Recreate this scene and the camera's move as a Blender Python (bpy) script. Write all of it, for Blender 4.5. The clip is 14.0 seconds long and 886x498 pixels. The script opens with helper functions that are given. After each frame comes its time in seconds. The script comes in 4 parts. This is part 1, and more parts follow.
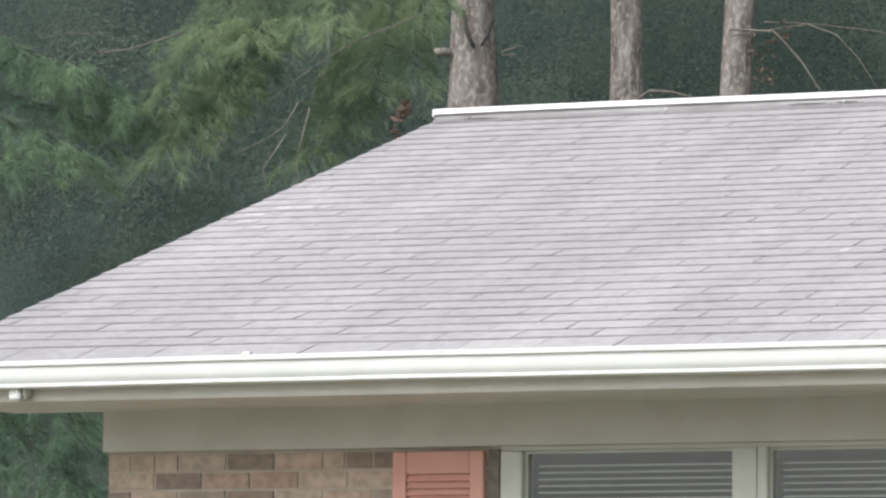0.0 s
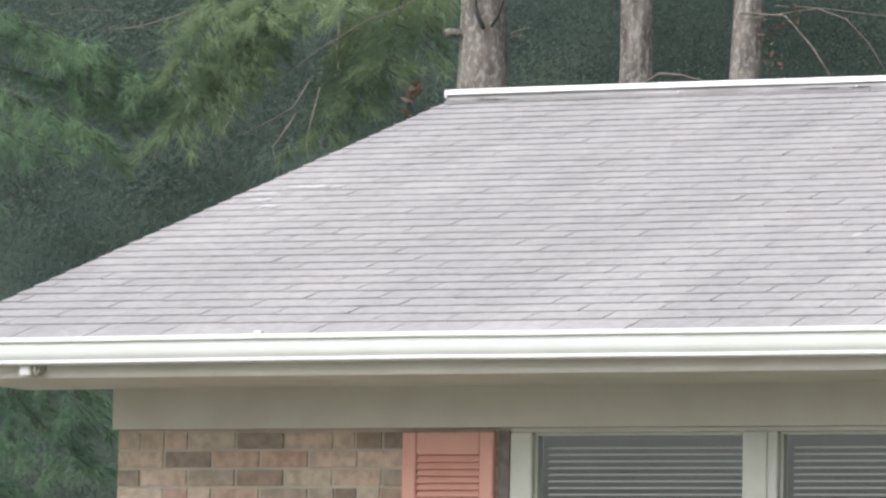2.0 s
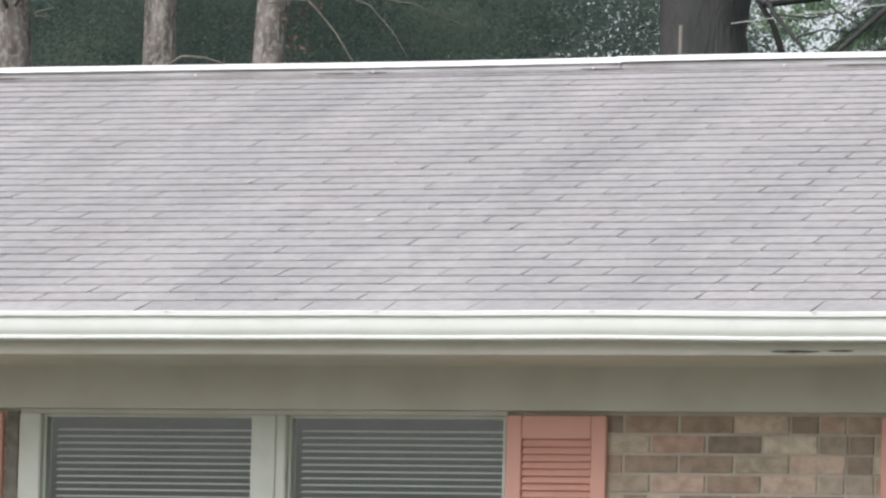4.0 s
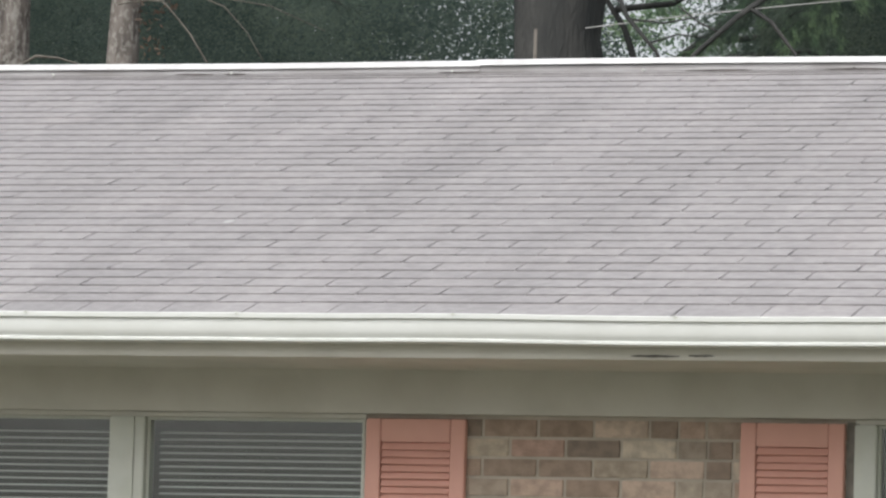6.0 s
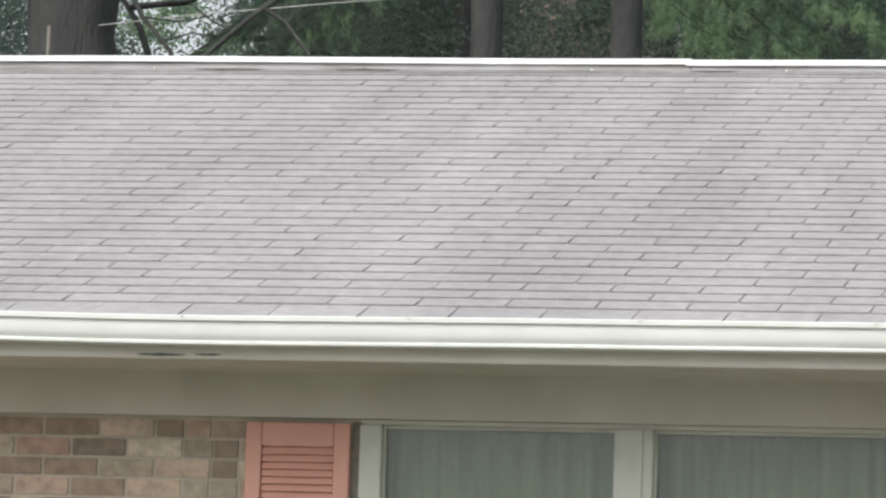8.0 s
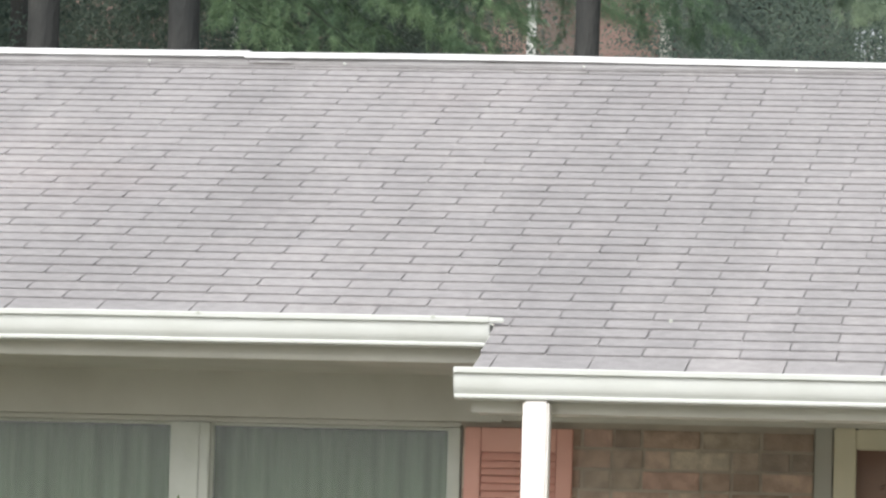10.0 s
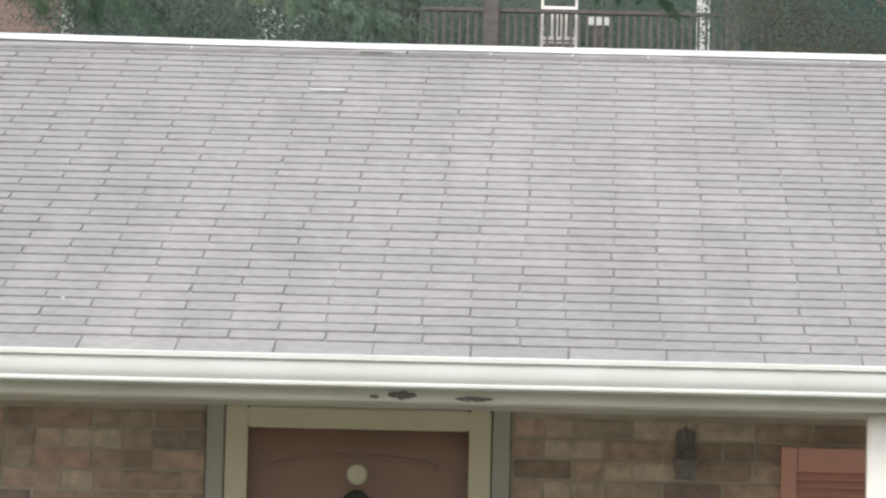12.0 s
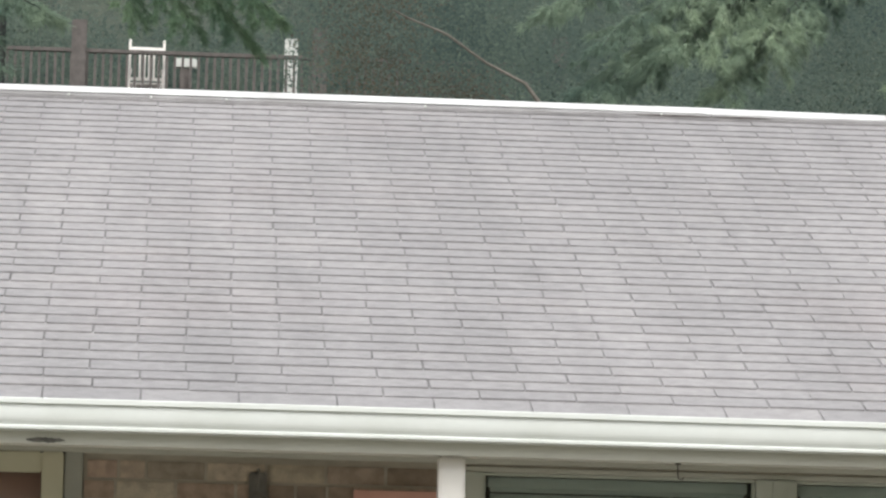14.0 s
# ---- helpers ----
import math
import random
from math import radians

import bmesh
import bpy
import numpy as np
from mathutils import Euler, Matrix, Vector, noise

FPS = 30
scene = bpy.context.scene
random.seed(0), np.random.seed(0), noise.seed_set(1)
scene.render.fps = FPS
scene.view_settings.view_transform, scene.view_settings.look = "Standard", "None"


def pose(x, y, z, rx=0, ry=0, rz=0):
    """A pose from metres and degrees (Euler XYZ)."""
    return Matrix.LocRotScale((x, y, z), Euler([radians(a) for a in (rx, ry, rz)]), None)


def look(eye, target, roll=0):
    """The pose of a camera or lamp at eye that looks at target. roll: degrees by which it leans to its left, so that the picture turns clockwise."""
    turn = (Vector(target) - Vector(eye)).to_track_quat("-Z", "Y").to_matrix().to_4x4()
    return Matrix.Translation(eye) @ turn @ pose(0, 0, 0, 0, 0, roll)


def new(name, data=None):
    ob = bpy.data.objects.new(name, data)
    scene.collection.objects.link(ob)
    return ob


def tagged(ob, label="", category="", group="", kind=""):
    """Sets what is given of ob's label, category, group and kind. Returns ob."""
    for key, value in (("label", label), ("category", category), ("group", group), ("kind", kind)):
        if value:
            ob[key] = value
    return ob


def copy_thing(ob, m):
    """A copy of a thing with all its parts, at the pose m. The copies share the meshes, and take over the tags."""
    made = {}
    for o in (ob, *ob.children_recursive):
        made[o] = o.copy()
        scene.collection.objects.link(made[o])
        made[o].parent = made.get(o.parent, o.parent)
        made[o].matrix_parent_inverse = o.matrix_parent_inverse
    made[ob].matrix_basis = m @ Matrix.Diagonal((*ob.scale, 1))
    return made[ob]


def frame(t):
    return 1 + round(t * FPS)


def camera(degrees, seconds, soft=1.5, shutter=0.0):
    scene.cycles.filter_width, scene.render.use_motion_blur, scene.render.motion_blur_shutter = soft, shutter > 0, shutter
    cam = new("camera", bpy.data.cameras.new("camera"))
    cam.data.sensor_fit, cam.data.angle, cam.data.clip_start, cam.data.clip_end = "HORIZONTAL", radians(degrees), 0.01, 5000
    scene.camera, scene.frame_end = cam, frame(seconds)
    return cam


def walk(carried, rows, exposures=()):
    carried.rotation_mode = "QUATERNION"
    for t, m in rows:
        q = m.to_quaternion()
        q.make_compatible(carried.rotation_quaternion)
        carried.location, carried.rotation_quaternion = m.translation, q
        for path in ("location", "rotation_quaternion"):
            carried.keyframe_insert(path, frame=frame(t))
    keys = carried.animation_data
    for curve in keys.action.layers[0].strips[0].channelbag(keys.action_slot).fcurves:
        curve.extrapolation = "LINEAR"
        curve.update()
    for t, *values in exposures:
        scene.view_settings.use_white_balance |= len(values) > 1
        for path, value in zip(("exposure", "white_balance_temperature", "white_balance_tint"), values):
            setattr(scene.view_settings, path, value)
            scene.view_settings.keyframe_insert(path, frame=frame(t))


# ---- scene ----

cam = camera(9.82, 14.0, soft=2.4)
EYE = 1.1
# seconds, sideways sway in metres, heading to the right, pitch, roll in degrees
ROWS = [
    (0.0, -0.010, -24.187, 5.297, 0.465),
    (0.5, -0.020, -24.214, 5.581, 0.511),
    (1.0, -0.029, -24.498, 5.574, 0.827),
    (1.5, -0.038, -24.570, 5.352, 1.076),
    (2.0, -0.048, -24.215, 5.085, 1.070),
    (2.5, -0.026, -23.243, 4.891, 0.852),
    (3.0, -0.004, -21.590, 4.882, 0.956),
    (3.5, 0.018, -20.002, 4.906, 1.150),
    (3.7, 0.027, -19.520, 4.941, 1.258),
    (5.8, -0.036, -17.508, 5.200, 1.800),
    (6.0, -0.033, -17.249, 5.082, 1.690),
    (6.5, -0.026, -16.175, 4.852, 1.684),
    (7.0, -0.019, -14.683, 5.018, 1.748),
    (7.5, -0.011, -13.233, 5.141, 1.900),
    (8.0, -0.004, -11.852, 5.229, 1.769),
    (8.2, -0.001, -11.311, 5.284, 1.647),
    (10.3, -0.017, -6.080, 5.347, 1.580),
    (10.5, -0.013, -5.526, 5.434, 1.441),
    (11.0, -0.002, -4.149, 5.553, 1.317),
    (11.5, 0.008, -2.371, 5.431, 1.298),
    (12.0, 0.018, -0.221, 5.208, 1.340),
    (12.5, 0.030, 1.395, 5.379, 1.347),
    (13.0, 0.043, 2.645, 5.619, 1.405),
    (13.5, 0.055, 3.453, 5.728, 1.389),
    (14.0, 0.067, 4.353, 5.784, 1.388),
]


def aim(sway, heading, pitch, roll):
    h, e = radians(heading), radians(pitch)
    eye = Vector((sway, 0, EYE))
    return look(eye, eye + Vector((math.sin(h) * math.cos(e), math.cos(h) * math.cos(e), math.sin(e))), roll)


EXPOSURE = [(0.0, 0.95, 6250, 10), (2.0, 0.95, 6250, 10), (3.5, 0.82, 6250, 10), (5.8, 0.54, 6400, 9), (6.5, 0.51, 6400, 9), (8.2, 0.72, 6400, 8), (10.3, 0.78, 6400, 8), (11.3, 0.66, 6400, 8), (12.4, 0.70, 6400, 7), (14.0, 0.64, 6400, 7)]
walk(cam, [(t, aim(*row)) for t, *row in ROWS], EXPOSURE)

# ---- light: bright overcast ----
world = bpy.data.worlds.new("overcast_sky")
scene.world = world
world.use_nodes = True
wn, wl = world.node_tree.nodes, world.node_tree.links
sky = wn.new("ShaderNodeTexSky")
sky.sky_type, sky.sun_disc = "NISHITA", False
sky.sun_elevation, sky.sun_rotation = radians(49), radians(198)
sky.dust_density = 4.0
pale = wn.new("ShaderNodeHueSaturation")
pale.inputs["Saturation"].default_value = 0.22
wl.new(sky.outputs[0], pale.inputs["Color"])
wl.new(pale.outputs[0], wn["Background"].inputs["Color"])
wn["Background"].inputs["Strength"].default_value = 0.13

sun = new("sun", bpy.data.lights.new("sun", "SUN"))
sun.data.energy, sun.data.angle, sun.data.color = 1.3, radians(75), (1.0, 0.985, 0.97)
sun.matrix_world = look((0, 0, 0), (0.2, 0.62, -0.74))


# ---- materials ----
class Mat:
    """A small node builder round one Principled surface."""

    def __init__(self, name, rough=0.8, metal=0.0, spec=0.5):
        self.m = bpy.data.materials.new(name)
        self.m.use_nodes = True
        self.n, self.l = self.m.node_tree.nodes, self.m.node_tree.links
        self.b = self.n["Principled BSDF"]
        self.b.inputs["Roughness"].default_value = rough
        self.b.inputs["Metallic"].default_value = metal
        self.b.inputs["Specular IOR Level"].default_value = spec
        self.co = self.n.new("ShaderNodeTexCoord")

    def node(self, kind, **values):
        nd = self.n.new(kind)
        for key, value in values.items():
            if key in nd.inputs:
                nd.inputs[key].default_value = value
        return nd

    def noise(self, scale, detail=4.0, stretch=None, world=False):
        nd = self.node("ShaderNodeTexNoise", Scale=scale, Detail=detail)
        out = self.co.outputs["Object"]
        if world:
            out = self.n.new("ShaderNodeNewGeometry").outputs["Position"]
        if stretch:
            mp = self.n.new("ShaderNodeMapping")
            mp.inputs["Scale"].default_value = stretch
            self.l.new(out, mp.inputs["Vector"])
            out = mp.outputs["Vector"]
        self.l.new(out, nd.inputs["Vector"])
        return nd.outputs["Fac"]

    def ramp(self, fac, *stops):
        nd = self.n.new("ShaderNodeValToRGB")
        el = nd.color_ramp.elements
        while len(el) < len(stops):
            el.new(0.5)
        for e, (pos, col) in zip(el, stops):
            e.position, e.color = pos, (*col, 1)
        self.l.new(fac, nd.inputs["Fac"])
        return nd.outputs["Color"]

    def mix(self, a, b, fac, how="MIX"):
        nd = self.n.new("ShaderNodeMix")
        nd.data_type, nd.blend_type = "RGBA", how
        ins = {"f": nd.inputs[0], "a": nd.inputs[6], "b": nd.inputs[7]}
        for key, val in (("f", fac), ("a", a), ("b", b)):
            if isinstance(val, (int, float)):
                ins[key].default_value = val
            elif isinstance(val, tuple):
                ins[key].default_value = (*val, 1)
            else:
                self.l.new(val, ins[key])
        return nd.outputs[2]

    def math(self, op, a, b=0.0):
        nd = self.n.new("ShaderNodeMath")
        nd.operation = op
        for i, val in enumerate((a, b)):
            if isinstance(val, (int, float)):
                nd.inputs[i].default_value = val
            else:
                self.l.new(val, nd.inputs[i])
        return nd.outputs[0]

    def rnd(self):
        a = self.n.new("ShaderNodeObjectInfo").outputs["Random"]
        b = self.n.new("ShaderNodeNewGeometry").outputs["Random Per Island"]
        return self.math("FRACT", self.math("ADD", a, b))

    def color(self, col):
        self.l.new(col, self.b.inputs["Base Color"])
        return self

    def bump(self, fac, dist=0.002, strength=0.5):
        nd = self.node("ShaderNodeBump", Strength=strength, Distance=dist)
        self.l.new(fac, nd.inputs["Height"])
        self.l.new(nd.outputs[0], self.b.inputs["Normal"])
        return self


def painted(name, col, rough=0.5, dirt=(0.75, 0.72, 0.66), amount=0.35, scale=6.0, metal=0.0):
    a = Mat(name, rough, metal)
    dark = tuple(c * d for c, d in zip(col, dirt))
    n1 = a.ramp(a.noise(scale, 6.0, world=True), (0.42, (0, 0, 0)), (0.72, (1, 1, 1)))
    n2 = a.noise(scale * 14, 3.0, world=True)
    c = a.mix(col, dark, a.math("MULTIPLY", n1, amount))
    c = a.mix(c, dark, a.math("MULTIPLY", n2, amount * 0.3))
    return a.color(c).bump(n2, 0.001, 0.25).m


def shingle_material():
    a = Mat("asphalt_shingle", 0.82, 0, 0.4)
    r = a.rnd()
    base = a.ramp(r, (0.0, (0.300, 0.290, 0.293)), (0.45, (0.312, 0.301, 0.304)), (0.8, (0.320, 0.309, 0.311)), (1.0, (0.329, 0.316, 0.317)))
    big = a.ramp(a.noise(0.55, 5.0, (1.3, 0.45, 0.45), world=True), (0.35, (0.92, 0.915, 0.915)), (0.62, (1.05, 1.04, 1.035)))
    streak = a.ramp(a.noise(1.0, 4.0, (4.0, 0.5, 0.5), world=True), (0.36, (0.90, 0.898, 0.895)), (0.6, (1.03, 1.025, 1.02)))
    rosy = a.ramp(a.noise(0.9, 3.0, (1.0, 0.8, 0.8), world=True), (0.58, (1, 1, 1)), (0.85, (1.03, 0.99, 0.985)))
    grit = a.ramp(a.noise(260.0, 2.0, world=True), (0.3, (0.78, 0.77, 0.77)), (0.7, (1.18, 1.17, 1.17)))
    c = a.mix(base, big, 1.0, "MULTIPLY")
    c = a.mix(c, streak, 0.8, "MULTIPLY")
    c = a.mix(c, rosy, 1.0, "MULTIPLY")
    blotch = a.ramp(a.noise(22.0, 3.0, world=True), (0.35, (0.91, 0.91, 0.91)), (0.65, (1.07, 1.07, 1.07)))
    c = a.mix(c, blotch, 1.0, "MULTIPLY")
    c = a.mix(c, grit, 0.6, "MULTIPLY")
    return a.color(c).bump(a.noise(300.0, 2.0, world=True), 0.0015, 0.5).m


def brick_material():
    a = Mat("mixed_brick", 0.9, 0, 0.3)
    r = a.rnd()
    base = a.ramp(r, (0.0, (0.25, 0.20, 0.165)), (0.16, (0.36, 0.27, 0.21)), (0.32, (0.52, 0.385, 0.305)), (0.46, (0.54, 0.46, 0.36)), (0.58, (0.29, 0.235, 0.195)),
                  (0.72, (0.64, 0.56, 0.45)), (0.86, (0.50, 0.34, 0.275)), (1.0, (0.40, 0.33, 0.265)))
    blot = a.ramp(a.noise(24.0, 4.0, world=True), (0.36, (0.72, 0.71, 0.70)), (0.62, (1.12, 1.11, 1.09)))
    fine = a.noise(120.0, 3.0, world=True)
    c = a.mix(base, blot, 0.85, "MULTIPLY")
    c = a.mix(c, (0.2, 0.17, 0.14), a.math("MULTIPLY", fine, 0.3))
    return a.color(c).bump(fine, 0.003, 0.6).m


def mottled(name, lo, hi, scale, rough=0.9, stretch=None, bump=0.004, metal=0.0):
    a = Mat(name, rough, metal, 0.3)
    n = a.noise(scale, 6.0, stretch, world=True)
    n2 = a.noise(scale * 7, 4.0, stretch, world=True)
    c = a.ramp(n, (0.3, lo), (0.7, hi))
    c = a.mix(c, lo, a.math("MULTIPLY", n2, 0.45))
    return a.color(c).bump(n2, bump, 0.7).m


def leafy(name, cols, rough=0.6, trans=0.35):
    a = Mat(name, rough, 0, 0.08)
    r = a.rnd()
    k = len(cols) - 1
    c = a.ramp(r, *[(i / k, col) for i, col in enumerate(cols)])
    # Broad noise paints cool shaded hollows and warm lit masses into the colour.
    big = a.ramp(a.noise(1.1, 4.0, world=True), (0.36, (0.58, 0.64, 0.66)), (0.64, (1.14, 1.12, 1.02)))
    c = a.mix(c, big, 1.0, "MULTIPLY")
    wide = a.ramp(a.noise(0.45, 3.0, world=True), (0.38, (0.80, 0.83, 0.84)), (0.62, (1.18, 1.16, 1.10)))
    c = a.mix(c, wide, 1.0, "MULTIPLY")
    a.color(c)
    tr = a.n.new("ShaderNodeBsdfTranslucent")
    a.l.new(c, tr.inputs["Color"])
    mx = a.n.new("ShaderNodeMixShader")
    mx.inputs[0].default_value = trans
    a.l.new(a.b.outputs[0], mx.inputs[1])
    a.l.new(tr.outputs[0], mx.inputs[2])
    a.l.new(mx.outputs[0], a.n["Material Output"].inputs["Surface"])
    return a.m


def bark_material():
    a = Mat("lichened_pine_bark", 0.95, 0, 0.15)
    plates = a.noise(11.0, 6.0, (1, 1, 0.3), world=True)
    lichen = a.ramp(a.noise(34.0, 5.0, (1, 1, 0.6), world=True), (0.50, (0, 0, 0)), (0.60, (1, 1, 1)))
    c = a.ramp(plates, (0.34, (0.10, 0.088, 0.08)), (0.48, (0.17, 0.148, 0.133)), (0.66, (0.24, 0.215, 0.195)))
    c = a.mix(c, (0.44, 0.43, 0.39), a.math("MULTIPLY", lichen, 0.4))
    return a.color(c).bump(plates, 0.05, 1.0).m


def ground_material():
    a = Mat("lawn_and_leaf_litter", 0.95, 0, 0.2)
    # Unseen lawn, paled and greyed so its bounce lights eaves and gutters.
    lawn = a.ramp(a.noise(3.0, 6.0, world=True), (0.3, (0.145, 0.142, 0.105)), (0.7, (0.225, 0.215, 0.175)))
    litter = a.ramp(a.noise(4.0, 6.0, world=True), (0.3, (0.045, 0.056, 0.046)), (0.7, (0.075, 0.085, 0.065)))
    sep = a.n.new("ShaderNodeSeparateXYZ")
    a.l.new(a.n.new("ShaderNodeNewGeometry").outputs["Position"], sep.inputs[0])
    edge = a.math("ADD", sep.outputs["Y"], a.math("MULTIPLY", a.noise(0.4, 4.0, world=True), 5.0))
    step = a.n.new("ShaderNodeMapRange")
    step.inputs["From Min"].default_value, step.inputs["From Max"].default_value = 29.5, 31.0
    a.l.new(edge, step.inputs["Value"])
    return a.color(a.mix(lawn, litter, step.outputs[0])).bump(a.noise(30.0, 4.0, world=True), 0.03, 0.7).m


SHINGLE = shingle_material()
# Deck colour darkened so the shallow slots between tabs read dark.
CUTOUT = mottled("darkened_slot_granules", (0.18, 0.172, 0.174), (0.25, 0.238, 0.24), 40)
SCUFF = mottled("pale_scuffed_granules", (0.42, 0.41, 0.41), (0.56, 0.55, 0.55), 60)
BRICK = brick_material()
# Red brick of the far house, greyed in colour by distance haze.
FARBRICK = mottled("haze_dulled_red_brick", (0.20, 0.135, 0.115), (0.28, 0.195, 0.168), 3.5, 0.9, (1, 1, 5), 0.01)
MORTAR = mottled("grey_tan_mortar", (0.40, 0.355, 0.295), (0.56, 0.50, 0.42), 9)
# Dark tone of the shaded gaps beside the window casings.
GAP_SHADE = mottled("gap_shade_tone", (0.15, 0.14, 0.125), (0.27, 0.245, 0.21), 25)
GUTTER = painted("white_gutter_enamel", (0.63, 0.638, 0.61), 0.6, (0.78, 0.78, 0.74), 0.35, 5)
RIDGE = painted("white_ridge_metal", (0.74, 0.735, 0.735), 0.45, (0.55, 0.53, 0.52), 0.55, 7)
FLANGE = painted("dirty_galvanised_flange", (0.33, 0.32, 0.32), 0.6, (0.5, 0.48, 0.46), 0.9, 3.5)
LANTERN = mottled("dull_bronze_lantern_metal", (0.17, 0.155, 0.14), (0.25, 0.23, 0.21), 30, 0.7)
STAIN = mottled("rusty_dark_stain", (0.05, 0.045, 0.04), (0.16, 0.14, 0.13), 30)
SOFFIT = painted("olive_tan_soffit_paint", (0.595, 0.58, 0.524), 0.75, (0.76, 0.75, 0.72), 0.5, 4)
TRIM = painted("pale_grey_trim_paint", (0.565, 0.575, 0.52), 0.55, (0.72, 0.74, 0.68), 0.5, 8)
PEEL = mottled("bare_weathered_wood", (0.10, 0.095, 0.085), (0.24, 0.22, 0.20), 40)
# Salmon toned down in colour for the veil of haze over the shutters.
SALMON = painted("haze_paled_salmon_paint", (0.66, 0.36, 0.29), 0.65, (0.84, 0.8, 0.78), 0.4, 7)
CREAM = painted("cream_door_paint", (0.62, 0.58, 0.44), 0.5, (0.8, 0.8, 0.74), 0.3, 6)
POSTW = painted("white_post_paint", (0.82, 0.78, 0.74), 0.5, (0.85, 0.8, 0.76), 0.25, 5)
# Soffit paint darkened in colour for the shade on the door casing.
CASING = painted("shade_dulled_olive_paint", (0.40, 0.39, 0.345), 0.6, (0.8, 0.8, 0.76), 0.4, 6)
DOORRED = painted("red_brown_door_paint", (0.40, 0.21, 0.17), 0.45, (0.7, 0.7, 0.7), 0.4, 5)
BLIND = painted("grey_white_blind_slat", (0.76, 0.79, 0.77), 0.5, (0.8, 0.8, 0.8), 0.3, 5)
CURTAIN = mottled("sage_sheer_curtain", (0.16, 0.20, 0.15), (0.25, 0.295, 0.225), 6, 0.9, (8, 1, 0.3), 0.001)
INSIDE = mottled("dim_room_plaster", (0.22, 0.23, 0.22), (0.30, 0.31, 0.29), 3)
DARKROOF = mottled("dark_porch_wood", (0.09, 0.08, 0.075), (0.15, 0.13, 0.12), 8)
SIDING = mottled("grey_white_siding", (0.5, 0.5, 0.47), (0.62, 0.62, 0.58), 2)
BARK = bark_material()
# Shade on the hillside trunks and limbs is put into this dark colour.
DARKBARK = mottled("shade_dark_bark", (0.032, 0.034, 0.034), (0.075, 0.073, 0.068), 5, 0.95, (1, 1, 0.3), 0.03)
TWIG = mottled("dead_grey_twig", (0.10, 0.088, 0.075), (0.20, 0.182, 0.158), 14)
GRASS = ground_material()
CONCRETE = mottled("worn_concrete", (0.30, 0.29, 0.27), (0.42, 0.41, 0.38), 3.0)
# Haze is mixed into these foliage tones, wood shade into the darkest.
NEEDLE_LIGHT = leafy("pale_pine_needles", [(0.215, 0.28, 0.225), (0.265, 0.335, 0.255), (0.245, 0.315, 0.255), (0.305, 0.365, 0.28)])
NEEDLE_MID = leafy("green_pine_needles", [(0.155, 0.235, 0.155), (0.205, 0.29, 0.18), (0.175, 0.26, 0.18), (0.225, 0.30, 0.19)], 0.6, 0.45)
NEEDLE_DARK = leafy("hazed_dark_needles", [(0.09, 0.12, 0.108), (0.12, 0.15, 0.128), (0.105, 0.135, 0.118)])
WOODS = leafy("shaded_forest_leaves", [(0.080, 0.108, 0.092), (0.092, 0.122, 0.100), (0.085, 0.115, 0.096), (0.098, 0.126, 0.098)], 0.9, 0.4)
LEAF = leafy("garden_shrub_leaves", [(0.10, 0.17, 0.04), (0.18, 0.26, 0.06), (0.14, 0.22, 0.05)])
BROWNLEAF = leafy("dull_brown_foliage", [(0.085, 0.095, 0.075), (0.115, 0.10, 0.08), (0.13, 0.095, 0.078)], 0.9, 0.3)
RUSSET = leafy("dead_russet_leaves", [(0.15, 0.11, 0.09), (0.20, 0.14, 0.115), (0.175, 0.125, 0.10)])
# Brightened in colour to lift boughs that hang in shade.
NEEDLE_PALE = leafy("brightened_yellow_green_needles", [(0.225, 0.29, 0.18), (0.285, 0.355, 0.215), (0.25, 0.325, 0.205), (0.31, 0.37, 0.23)], 0.6, 0.5)
UNDER = leafy("hazed_dark_undergrowth", [(0.098, 0.128, 0.119), (0.106, 0.136, 0.123), (0.101, 0.132, 0.120), (0.112, 0.142, 0.123)], 0.95, 0.4)
CABLEGREY = mottled("weathered_cable_sheath", (0.34, 0.34, 0.33), (0.46, 0.45, 0.44), 9)


def glass_material():
    a = Mat("window_glass", 0.03, 0, 0.5)
    a.b.inputs["Base Color"].default_value = (0.9, 0.95, 0.92, 1)
    a.b.inputs["Transmission Weight"].default_value = 1.0
    a.b.inputs["IOR"].default_value = 1.45
    return a.m


GLASS = glass_material()
DOORGLASS = glass_material()
DOORGLASS.name = "storm_door_glazing"
DOORGLASS.node_tree.nodes["Principled BSDF"].inputs["IOR"].default_value = 1.13


# ---- mesh helpers ----
def mesh_of(name, bm, material):
    me = bpy.data.meshes.new(name)
    bm.to_mesh(me)
    bm.free()
    if material:
        me.materials.append(material)
    return me


def part(name, bm, material, parent=None, label="", at=None):
    """Links a bmesh as one mesh object, under a thing or a part."""
    ob = new(name, mesh_of(name, bm, material) if isinstance(bm, bmesh.types.BMesh) else bm)
    if at is not None:
        ob.location = at
    if parent is not None:
        ob.parent = parent
    if label:
        ob["label"] = label
    return ob


def boxes(*cuts, bevel=0.0):
    """A bmesh of boxes, each (x0, y0, z0, x1, y1, z1)."""
    bm = bmesh.new()
    for x0, y0, z0, x1, y1, z1 in cuts:
        m = Matrix.Translation(((x0 + x1) / 2, (y0 + y1) / 2, (z0 + z1) / 2)) @ Matrix.Diagonal((x1 - x0, y1 - y0, z1 - z0, 1))
        bmesh.ops.create_cube(bm, size=1, matrix=m)
    if bevel:
        bmesh.ops.bevel(bm, geom=bm.edges[:], offset=bevel, segments=2, affect="EDGES")
    return bm


